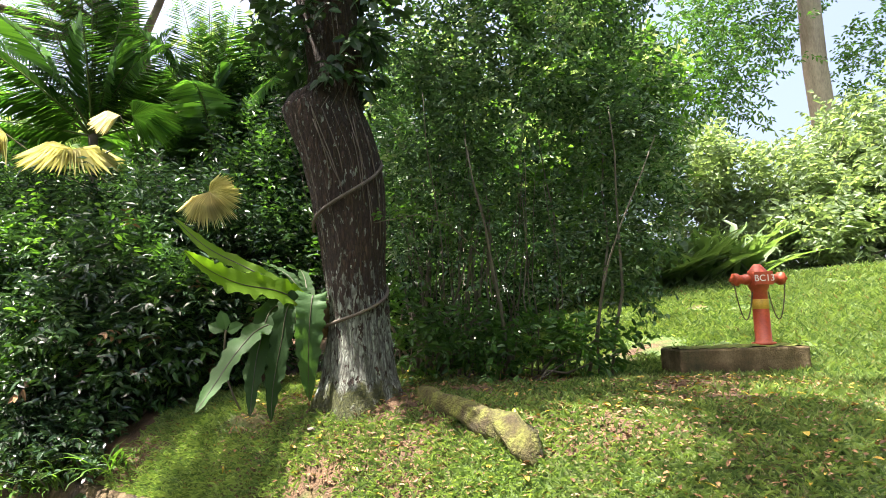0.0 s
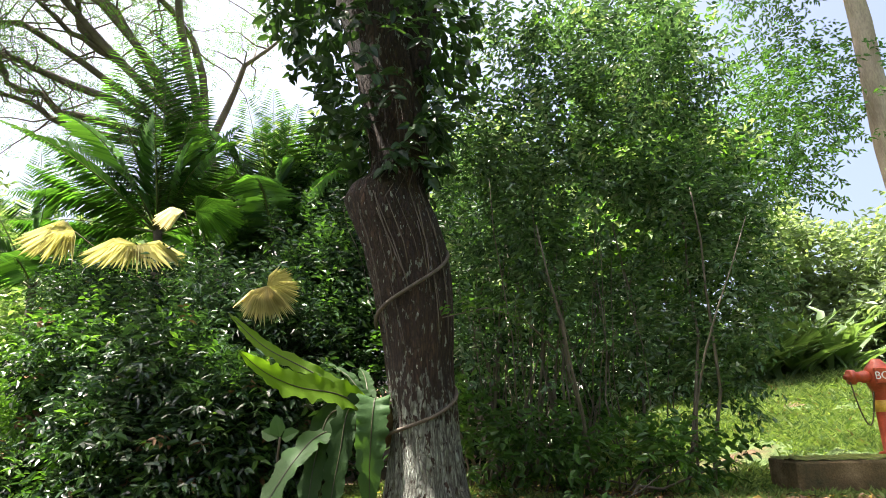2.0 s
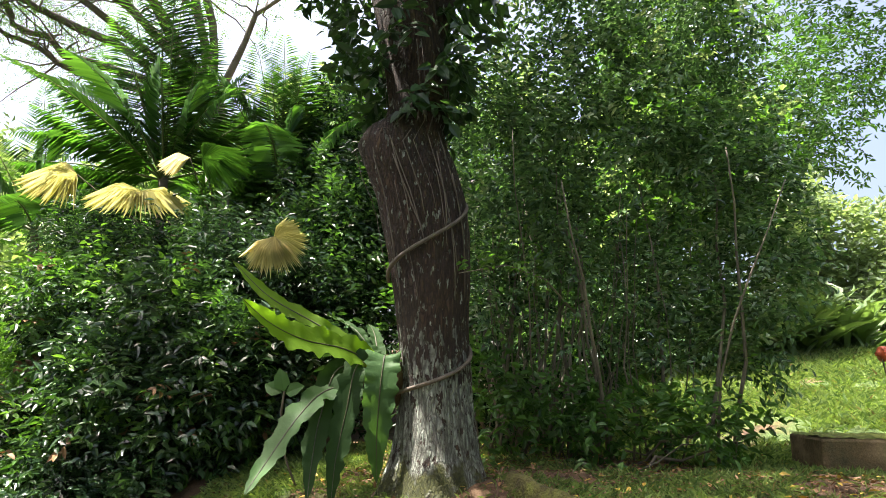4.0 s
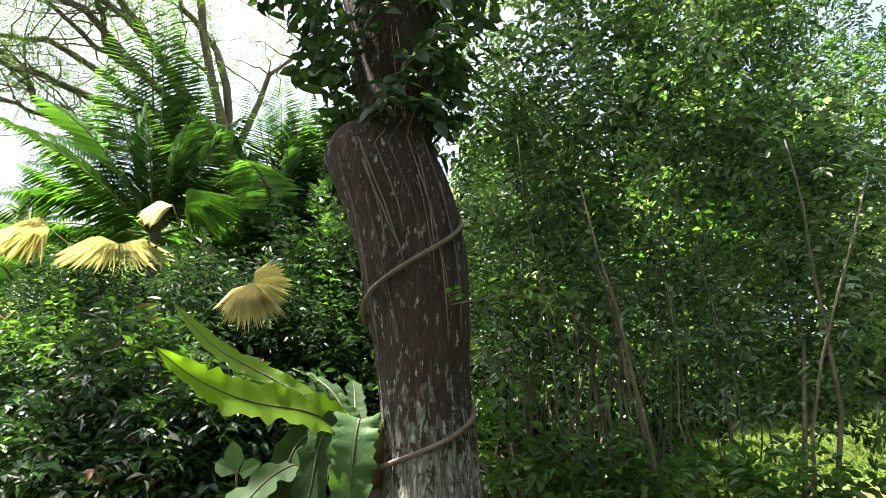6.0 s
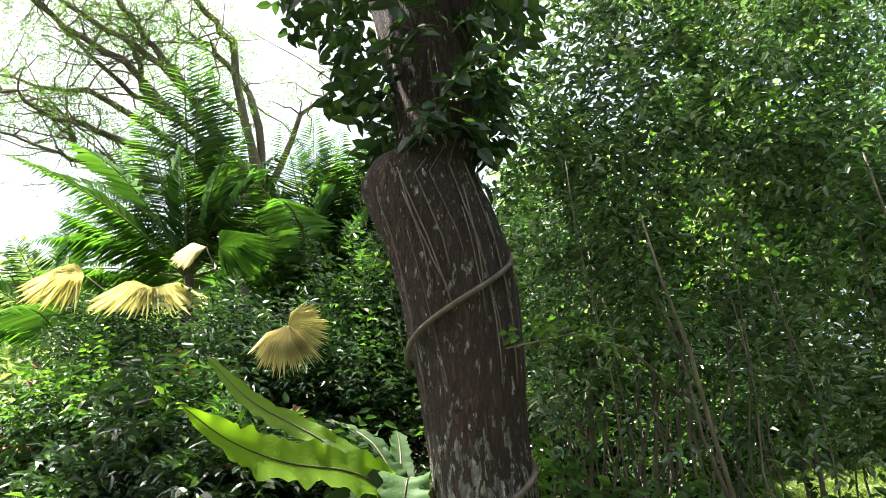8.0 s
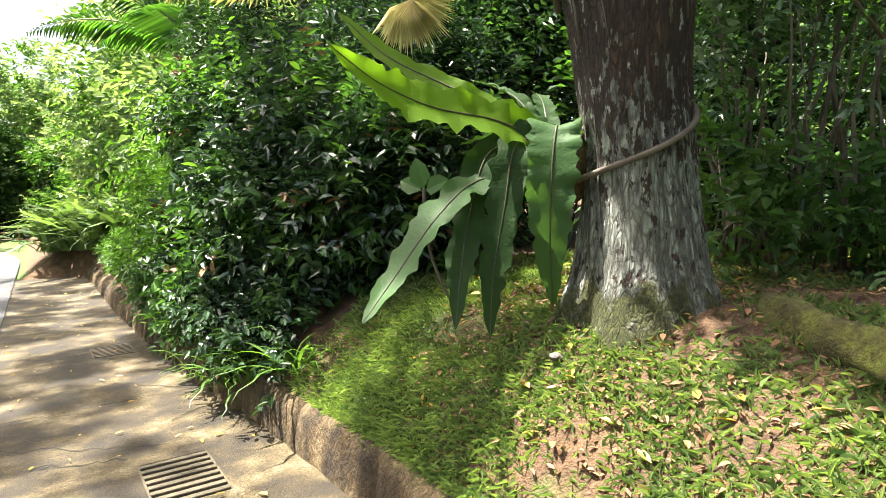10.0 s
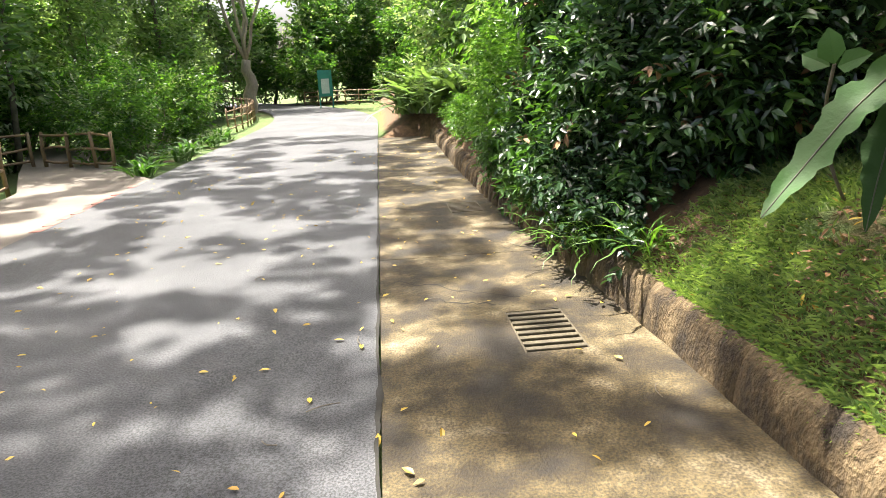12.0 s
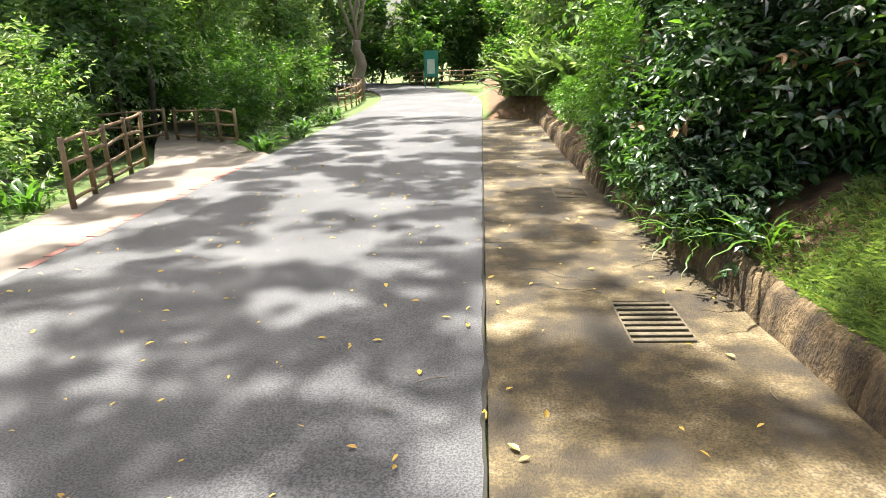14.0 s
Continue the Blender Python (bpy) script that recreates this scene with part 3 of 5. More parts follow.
# climber leaves on the upper trunk
n = 620
zz = 3.3 + 3.1 * RNG.uniform(0, 1, n) ** 0.8
aa = RNG.uniform(0, 2 * np.pi, n)
at_z = np.array([trunk_at(z) for z in zz])
out = at_z[:, 2] + np.interp(zz, [3.3, 3.6, 3.9, 4.4, 6.4], [0.03, 0.12, 0.3, 0.5, 0.62]) * RNG.uniform(0, 1, n) ** 0.7
pp = np.stack([at_z[:, 0] + out * np.cos(aa), at_z[:, 1] + out * np.sin(aa), zz], 1)
dd = np.stack([np.cos(aa), np.sin(aa), RNG.uniform(-1.2, 0.1, n)], 1) + RNG.normal(size=(n, 3)) * 0.45
part("climber_foliage", sprigs("climber_foliage", pp, dd, 5, 0.2, 0.135, 0.07, 0.12, 0.2, True), LEAF_IVY, tree, "dark drooping climber leaves")
# moss apron and surface roots at the foot
b = bmesh.new()
tube(b, [(x, y, land(x, y) + dz) for x, y, dz in ((2.66, 1.25, 0.0), (2.60, 1.1, 0.02), (2.53, 0.95, 0.035), (2.47, 0.8, 0.02), (2.41, 0.66, 0.03), (2.34, 0.5, 0.035), (2.27, 0.36, 0.03), (2.2, 0.2, 0.02), (2.16, 0.1, -0.03))], [0.06, 0.075, 0.095, 0.08, 0.085, 0.1, 0.09, 0.08, 0.05], 20, 0.6)
for v in b.verts:
    v.co += Vector((noise.noise(v.co * 9), noise.noise(v.co * 9 + Vector((7, 0, 0))), noise.noise(v.co * 11))) * 0.03 + Vector((0, 0, noise.noise(v.co * 30))) * 0.012
part("root", b, MOSS_LOG, tree, "moss-covered surface root")


# ---- bird's nest fern on the trunk ----
def frond(base, pts, width, material, name="frond", wave=0.15, ribs=True):
    """A long strap frond with wavy margins; pts are its midrib."""
    P = [Vector(p) for p in pts]
    n = 60
    mid = []
    for i in range(n):
        t = i / (n - 1) * (len(P) - 1)
        k = min(int(t), len(P) - 2)
        f = t - k
        p0, p1, p2, p3 = P[max(k - 1, 0)], P[k], P[k + 1], P[min(k + 2, len(P) - 1)]
        mid.append(0.5 * ((2 * p1) + (p2 - p0) * f + (2 * p0 - 5 * p1 + 4 * p2 - p3) * f * f + (3 * p1 - p0 - 3 * p2 + p3) * f ** 3))
    vs, fs = [], []
    seed = random.uniform(0, 50)
    for i, m in enumerate(mid):
        t = i / (n - 1)
        d = (mid[min(i + 1, n - 1)] - mid[max(i - 1, 0)]).normalized()
        side = d.cross(Vector(base)).normalized()
        nrm = side.cross(d)
        w = width * (min(1, t * 5 + 0.25)) * (1 - max(0, (t - 0.45) / 0.55) ** 1.9) * 0.56
        for s in (-1, -0.5, 0, 0.5, 1):
            wl = w * (1 + wave * noise.noise((t * 24, seed + s, 0)) * 2.6) if abs(s) == 1 else w
            lift = w * (0.22 * abs(s)) + w * 0.5 * noise.noise((t * 17, seed + s * 3, 2)) * (1.0 if abs(s) == 1 else 0.3) * (0 if s == 0 else 1)
            vs.append(m + side * wl * s + nrm * lift)
    for i in range(n - 1):
        for k in range(4):
            fs.append((i * 5 + k, i * 5 + k + 1, (i + 1) * 5 + k + 1, (i + 1) * 5 + k))
    me = mesh_np(name, [tuple(v) for v in vs], fs, True)
    return me, mid


def add_frond(parent, facing, pts, width, material, label=""):
    me, mid = frond(facing, pts, width, material)
    ob = part("frond", me, material, parent, label)
    b = bmesh.new()
    tube(b, [m + Vector(facing) * 0.002 for m in mid], [0.007 * (1 - 0.8 * i / len(mid)) for i in range(len(mid))], 5)
    part("midrib", b, FERN_RIB, ob)


FERN_RIB = surface("dark fern midrib", [(0.3, (0.03, 0.03, 0.012)), (0.7, (0.07, 0.07, 0.03))], 8, 60, 0.5)
fern = thing("birds_nest_fern", 0, 0, 0, "large bird's nest fern with wavy fronds clinging to the trunk", "fern")
TOCAM = (-0.75, -0.6, 0.15)
FC = (2.36, 2.05, 1.60)
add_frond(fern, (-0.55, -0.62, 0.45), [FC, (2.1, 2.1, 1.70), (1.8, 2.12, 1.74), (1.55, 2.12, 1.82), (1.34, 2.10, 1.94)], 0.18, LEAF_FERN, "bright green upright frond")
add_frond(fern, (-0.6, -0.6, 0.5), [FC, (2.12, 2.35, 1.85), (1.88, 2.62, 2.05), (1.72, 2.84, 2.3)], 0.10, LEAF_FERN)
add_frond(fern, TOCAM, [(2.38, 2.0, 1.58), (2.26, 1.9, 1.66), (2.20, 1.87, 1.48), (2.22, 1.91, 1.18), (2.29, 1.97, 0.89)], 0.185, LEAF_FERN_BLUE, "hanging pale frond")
add_frond(fern, TOCAM, [FC, (2.18, 2.06, 1.60), (2.10, 2.06, 1.32), (2.03, 2.06, 1.03), (2.0, 2.05, 0.78)], 0.14, LEAF_FERN_SHADE)
add_frond(fern, TOCAM, [FC, (2.15, 2.2, 1.58), (2.02, 2.2, 1.3), (1.92, 2.14, 1.05), (1.83, 2.06, 0.84)], 0.14, LEAF_FERN_SHADE)
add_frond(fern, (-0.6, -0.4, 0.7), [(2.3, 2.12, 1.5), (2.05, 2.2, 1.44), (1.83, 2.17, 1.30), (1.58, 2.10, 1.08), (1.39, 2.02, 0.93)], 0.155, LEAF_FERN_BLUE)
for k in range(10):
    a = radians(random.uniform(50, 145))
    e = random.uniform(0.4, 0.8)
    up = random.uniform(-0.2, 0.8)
    add_frond(fern, (0.1, -0.3, 1), [FC, (FC[0] + 0.4 * e * math.cos(a), FC[1] + 0.4 * e * math.sin(a), FC[2] + 0.25 * up + 0.05), (FC[0] + e * math.cos(a), FC[1] + e * math.sin(a), FC[2] + up * 0.5)], random.uniform(0.09, 0.12), LEAF_FERN_SHADE)
b = bmesh.new()
bmesh.ops.create_icosphere(b, subdivisions=3, radius=0.17, matrix=pose(2.38, 2.0, 1.50))
for v in b.verts:
    v.co += v.co.normalized() * 0.04 * noise.noise(v.co * 9)
part("root_ball", b, SOIL, fern, "brown fibrous root ball")

# small round-leaved plant in front of the fern
pad = thing("round_leaf_plant", 0, 0, 0, "small plant with three round blue-green leaves", "plant")
for p, d, s in (((2.06, 2.66, 1.42), (-0.4, 0.9, 0.45), 0.15), ((2.05, 2.62, 1.43), (-0.2, 0.2, 1), 0.16), ((2.05, 2.6, 1.42), (0.2, -0.9, 0.35), 0.15)):
    me = leaf_mesh("leaf", np.array([p]), np.array([d]), np.array([[-0.8, -0.5, 0.4]]), s, s * 0.75, 0.1, 0.1, True)
    part("leaf", me, LEAF_FERN_BLUE, pad)
b = bmesh.new()
tube(b, curve_pts((2.05, 2.62, 1.43), (2.3, 2.75, 0.78), 6, (0.0, 0.1, 0)), 0.008, 6)
part("stem", b, STEM, pad)


# ---- leafy bodies ----
def lumpy(blobs, n=8):
    """Breaks smooth bodies into uneven smaller ones."""
    out = []
    for c, r in blobs:
        for _ in range(n):
            d = Vector((random.gauss(0, 1), random.gauss(0, 1), random.gauss(0, 1))).normalized() * random.uniform(0.35, 0.75)
            k = random.uniform(0.3, 0.58)
            out.append((tuple(c[i] + d[i] * r[i] for i in range(3)), tuple(r[i] * k for i in range(3))))
    return out


def bush(name, label, blobs, count, k, span, length, width, material, foot=None, stems=0, fine=False, bias=(0, 0, 0.5), shell=0.5, droop=0.2, inner=None, group="", category="bush", stem_r=0.012, accents=()):
    """A bush: stems from the ground into the crown and twigs of leaves through the blobs."""
    c0 = np.array(blobs[0][0])
    foot = foot or (c0[0], c0[1], land(c0[0], c0[1]))
    ob = thing(name, 0, 0, 0, label, category, group)
    for _ in range(stems):
        b = bmesh.new()
        bl = blobs[random.randrange(len(blobs))]
        tip = [bl[0][i] + bl[1][i] * random.uniform(-0.7, 0.7) for i in range(3)]
        f = (foot[0] + (tip[0] - foot[0]) * 0.45 + random.gauss(0, 0.1), foot[1] + (tip[1] - foot[1]) * 0.45 + random.gauss(0, 0.1))
        base = (f[0], f[1], land(*f) - 0.05)
        r = stem_r * random.uniform(0.6, 1.4)
        tube(b, curve_pts(base, tip, 6, (random.gauss(0, 0.12), random.gauss(0, 0.12), 0), 0.03), [r * (1 - 0.12 * i) for i in range(6)], 6)
        part("stem", b, STEM, ob)
    p, u = blob_points(count, lumpy(blobs), shell)
    keep = p[:, 2] > np.array([land(a[0], a[1]) for a in p]) + 0.03
    p, u = p[keep], u[keep]
    d = u * 0.7 + RNG.normal(size=p.shape) * 0.5 + np.asarray(bias)
    pick = RNG.uniform(0, 1, len(p))
    low = 0.0
    for mat, share in (*accents, (material, 1.0)):
        sel = (pick >= low) & (pick < low + share)
        low += share
        if sel.sum() > 3:
            part("foliage", sprigs("foliage", p[sel], d[sel], k, span, length, width, 0.2, droop, fine), mat, ob)
    return ob


# hedge of dark glossy leaves along the kerb
HEDGE = [
    ((2.45, 3.95, 1.05), (0.5, 0.55, 0.85)), ((2.75, 3.75, 1.55), (0.55, 0.7, 0.6)), ((2.15, 4.7, 1.15), (0.65, 0.8, 1.0)), ((2.15, 5.0, 1.8), (0.65, 0.9, 0.7)),
    ((2.05, 5.9, 1.2), (0.7, 0.8, 1.05)), ((2.1, 6.2, 2.1), (0.75, 0.9, 0.8)), ((3.2, 5.0, 1.6), (0.8, 1.0, 0.8)),
]
bush("hedge_shrub", "dense dark glossy-leaved hedge shrub behind the kerb", HEDGE[:2], 2100, 7, 0.26, 0.105, 0.046, LEAF_DARK, stems=14, bias=(-0.4, -0.3, 0.2), fine=True, group="hedge along the kerb", accents=((LEAF_MID, 0.22), (LEAF_FRESH, 0.06), (LITTER, 0.015)))
bush("hedge_shrub", "dense dark glossy-leaved hedge shrub behind the kerb", HEDGE[2:4] + HEDGE[6:], 3000, 7, 0.26, 0.105, 0.046, LEAF_DARK, stems=14, bias=(-0.4, -0.3, 0.2), fine=True, group="hedge along the kerb", accents=((LEAF_MID, 0.22), (LEAF_FRESH, 0.06), (LITTER, 0.015)))
bush("hedge_shrub", "dense dark glossy-leaved hedge shrub behind the kerb", HEDGE[4:6], 2300, 7, 0.26, 0.105, 0.046, LEAF_DARK, stems=12, bias=(-0.4, -0.3, 0.2), fine=True, group="hedge along the kerb", accents=((LEAF_MID, 0.35), (LEAF_FRESH, 0.15), (LITTER, 0.02)))
bush("hedge_shrub", "bright fresh green bush overhanging the kerb", [((2.15, 7.3, 1.15), (0.75, 0.8, 1.0)), ((2.3, 7.8, 2.1), (0.8, 0.9, 0.9)), ((2.25, 9.0, 1.2), (0.7, 1.0, 1.1)), ((2.6, 9.4, 2.3), (0.9, 1.2, 1.0))], 2600, 8, 0.26, 0.09, 0.04, LEAF_FRESH, stems=12, bias=(-0.4, -0.3, 0.3), group="hedge along the kerb")

for y0, y1, mat, text in ((3.85, 5.2, LEAF_DARK, "low dark-leaved shrub hiding the kerb's top"), (5.2, 7.0, LEAF_MID, "low green shrub hanging over the kerb"), (7.0, 9.5, LEAF_FRESH, "low bright shrub hanging over the kerb"), (9.5, 13.8, LEAF_FRESH, "low bright shrub hanging over the kerb")):
    row = [((kerb_x(q) + random.uniform(0.16, 0.34) - 0.04 * (q - 3.5) * (q < 7) + 0.2 * (q >= 7), q, random.uniform(0.42, 0.75)), (0.3, 0.36, 0.34)) for q in np.arange(y0, y1, 0.28)]
    bush("kerb_shrub", text, row, int(430 * (y1 - y0)), 7, 0.2, 0.085, 0.04, mat, stems=6, bias=(-0.6, -0.2, 0.1), fine=True, group="low shrubs on the kerb")
bush("palm_undergrowth", "dark dense leaves filling in under the palms", [((3.3, 6.3, 2.9), (0.9, 0.9, 0.9)), ((2.95, 5.15, 2.75), (0.45, 0.45, 0.65)), ((3.3, 4.6, 2.5), (0.5, 0.5, 0.6)), ((4.3, 5.5, 2.6), (0.9, 0.8, 1.0)), ((2.6, 7.7, 2.8), (0.8, 1.0, 0.9)), ((3.6, 4.6, 2.2), (0.6, 0.6, 0.7))], 3900, 8, 0.3, 0.1, 0.035, LEAF_DARK, stems=10)

# tall small-leaved shrub with many thin stems, right of the tree
SHRUB = [((3.75, 2.05, 2.5), (0.75, 0.55, 0.95)), ((4.1, 1.35, 2.5), (0.8, 0.75, 1.1)), ((4.65, 0.65, 2.5), (0.7, 0.7, 1.0)), ((4.0, 1.4, 3.6), (0.9, 0.9, 0.9)), ((4.6, 0.55, 3.5), (0.65, 0.6, 0.8)), ((3.7, 1.9, 3.7), (0.7, 0.6, 0.8)), ((4.3, 1.0, 4.6), (0.9, 0.9, 0.8)), ((4.0, 1.6, 5.0), (0.8, 0.8, 0.7)), ((4.9, 0.4, 4.7), (0.7, 0.6, 0.7)), ((5.0, 0.9, 5.3), (0.8, 0.8, 0.6)), ((4.75, 0.45, 1.8), (0.35, 0.4, 0.4)), ((4.85, 0.25, 2.7), (0.45, 0.45, 0.9)), ((4.95, 0.25, 3.7), (0.45, 0.45, 0.8))]
sh = bush("bamboo_shrub", "tall airy small-leaved shrub with many thin stems", SHRUB, 4300, 8, 0.24, 0.075, 0.034, LEAF_SMALL, foot=(4.2, 1.3, 1.0), stems=0, fine=True, bias=(0, 0, 0.35), shell=0.45, category="shrub", accents=((LEAF_FRESH, 0.05), (LEAF_PALE, 0.06)))
for k in range(64):
    fx, fy = random.uniform(3.6, 4.6), 0
    fy = 2.1 - (fx - 3.75) * 1.4 + random.gauss(0, 0.25)
    b = bmesh.new()
    top = (fx + random.gauss(0, 0.35), fy + random.gauss(0, 0.35), random.uniform(2.2, 3.5))
    r = random.choice((0.007, 0.009, 0.012, 0.017))
    tube(b, curve_pts((fx, fy, land(fx, fy) - 0.05), top, 7, (random.gauss(0, 0.1), random.gauss(0, 0.1), 0), 0.02), [r * (1 - 0.11 * i) for i in range(7)], 6)
    part("stem", b, STEM, sh)
bush("undergrowth_shrub", "low broad-leaved undergrowth at the shrub's foot", [((3.45, 1.75, 1.35), (0.3, 0.3, 0.4)), ((3.7, 1.3, 1.2), (0.4, 0.4, 0.3)), ((4.2, 0.6, 1.2), (0.45, 0.45, 0.25))], 330, 6, 0.2, 0.09, 0.045, LEAF_MID, stems=6, fine=True)

# a leafy shoot of the shrub that reaches across the trunk
shoot = [Vector(p) for p in ((3.5, 1.2, 2.0), (3.1, 1.22, 2.2), (2.75, 1.3, 2.25), (2.4, 1.42, 2.16))]
b = bmesh.new()
tube(b, shoot, [0.009, 0.007, 0.005, 0.003], 6)
part("stem", b, STEM, sh)
sp_ = np.array([tuple(shoot[i].lerp(shoot[i + 1], f)) for i in range(3) for f in (0.1, 0.3, 0.5, 0.7, 0.9)])
part("foliage", sprigs("foliage", sp_, rand_dirs(len(sp_), (-0.8, 0.0, 0.3)), 6, 0.13, 0.06, 0.03, 0.2, 0.2, True), LEAF_FRESH, sh)

# dense thicket that closes the view behind tree and shrub
bush("thicket", "dark dense thicket of leaves behind the tree", [((5.0, 5.2, 2.6), (1.0, 1.0, 1.6)), ((5.6, 5.8, 4.6), (1.2, 1.2, 1.6)), ((4.6, 5.0, 3.4), (0.8, 0.8, 1.0)), ((9.5, 2.5, 2.4), (1.5, 1.2, 1.0)), ((8.0, 4.0, 2.3), (1.5, 1.2, 1.3)), ((11.2, 3.5, 2.8), (1.5, 1.3, 1.2)), ((5.2, 3.4, 2.2), (1.2, 1.2, 1.6)), ((6.0, 2.9, 2.6), (0.9, 0.8, 1.4)), ((4.2, 4.4, 2.0), (1.1, 0.9, 1.5)), ((6.5, 3.6, 4.0), (1.3, 1.4, 1.4)), ((4.3, 2.9, 1.7), (0.8, 0.6, 0.9)), ((5.3, 2.0, 1.8), (0.7, 0.7, 0.9))], 11000, 8, 0.3, 0.11, 0.045, LEAF_DARK, accents=((LEAF_MID, 0.3),), stems=20, group="")


# ---- palms ----
def pinnate(parent, base, way, length, arch, leaflets, leaf_len, material, leaf_w=0.017):
    """A feather palm frond: arched midrib with two rows of leaflets."""
    base, way = Vector(base), Vector(way).normalized()
    pts = [base + way * length * t + Vector((0, 0, -arch * length * t ** 2.2)) for t in [i / 15 for i in range(16)]]
    b = bmesh.new()
    tube(b, pts, [0.016 * (1 - 0.85 * i / 15) for i in range(16)], 6)
    rib = part("frond", b, PALM_RIB, parent)
    k = leaflets
    t = np.repeat(np.linspace(0.12, 0.99, k), 2)
    P = np.array([tuple(p) for p in pts])
    pos = np.stack([np.interp(t, np.linspace(0, 1, 16), P[:, i]) for i in range(3)], 1)
    tan = unit(np.stack([np.interp(t, np.linspace(0, 1, 16), np.gradient(P[:, i])) for i in range(3)], 1))
    side = unit(np.cross(tan, np.array([-0.55, -0.55, 0.6])))
    up = np.cross(side, tan)
    s = np.where(np.arange(2 * k) % 2, 1, -1)[:, None]
    d = tan * 0.55 + side * s + up * 0.1 + RNG.normal(size=pos.shape) * 0.06
    d[:, 2] -= 0.12
    ll = leaf_len * np.sin(np.pi * (0.15 + 0.8 * t)) * RNG.uniform(0.85, 1.1, 2 * k)
    part("feather", leaf_mesh("feather", pos, d, up, ll, leaf_w, 0.35, 0.3), material, rib)


PALM_RIB = surface("palm midrib", [(0.3, (0.07, 0.1, 0.025)), (0.7, (0.15, 0.19, 0.05))], 6, 50, 0.5)


def feather_palm(x, y, top, label, tips, extra, length):
    z0 = land(x, y)
    p = thing("feather_palm", 0, 0, 0, label, "palm", "palms behind the hedge")
    b = bmesh.new()
    tube(b, curve_pts((x, y, z0 - 0.1), (x, y, top), 8, (0.05, 0.05, 0), 0.01), 0.06, 10, 0.1)
    part("trunk", b, LIMB, p)
    o = Vector((x, y, top - 0.1))
    for q in tips:
        w = Vector(q) - o
        pinnate(p, o, w + Vector((0, 0, 0.16 * w.length)), w.length * 1.03, 0.14, 44, 0.5, LEAF_PALM)
    for i in range(extra):
        a = 2 * math.pi * (i + random.uniform(-0.3, 0.3)) / extra
        pinnate(p, o, (math.cos(a), math.sin(a), random.uniform(0.2, 1.3)), length * random.uniform(0.8, 1.1), random.uniform(0.2, 0.45), 40, 0.48, LEAF_PALM)


PALM_TEXT = "green feather palm with arching fronds above the hedge"
feather_palm(3.3, 7.3, 4.3, PALM_TEXT, [(2.55, 6.7, 7.75), (2.95, 6.6, 7.3), (2.75, 6.5, 7.6), (2.3, 7.1, 7.2), (3.2, 6.5, 7.0), (2.27, 7.71, 6.06), (2.08, 8.15, 5.65), (1.88, 8.59, 5.25), (3.89, 6.08, 5.86), (4.19, 6.08, 5.3), (3.32, 6.44, 6.29), (1.95, 8.98, 4.43), (2.3, 7.3, 6.6), (3.6, 6.6, 6.5), (2.6, 6.3, 5.6), (3.4, 5.9, 5.3), (2.75, 6.9, 7.1), (2.2, 7.0, 6.3)], 13, 2.5)
feather_palm(4.6, 6.4, 4.3, PALM_TEXT, [(4.3, 5.6, 6.0), (4.2, 6.0, 6.7), (3.7, 6.0, 6.3), (4.6, 5.8, 6.5), (5.0, 6.0, 6.3), (3.8, 5.7, 5.7), (5.3, 5.7, 5.9), (5.2, 5.4, 5.6), (4.0, 5.4, 5.1), (4.4, 6.2, 6.4)], 11, 2.3)
feather_palm(2.5, 9.4, 3.7, PALM_TEXT, [(2.2, 9.0, 6.0), (1.6, 9.6, 5.2)], 11, 2.3)


def fan_leaf(parent, centre, face, lean, radius, material, spread=300):
    """A pleated fan leaf of many narrow segments that droop at their tips."""
    n = 40
    f = Vector(face).normalized()
    a = f.cross(Vector((0.1, 0.2, 1))).normalized()
    bdir = Vector(lean).normalized()
    bdir = (bdir - f * bdir.dot(f)).normalized()
    a = f.cross(bdir)
    ang = np.radians(np.linspace(-spread / 2, spread / 2, n))
    d = np.array([tuple(bdir * math.cos(t) + a * math.sin(t) + f * 0.15) for t in ang])
    p = np.repeat(np.array([tuple(centre)]), n, 0)
    me = leaf_mesh("fan", p, d, np.repeat(np.array([tuple(f)]), n, 0), radius * RNG.uniform(0.85, 1.1, n), radius * 0.085, 0.35, 0.42)
    return part("fan", me, material, parent)


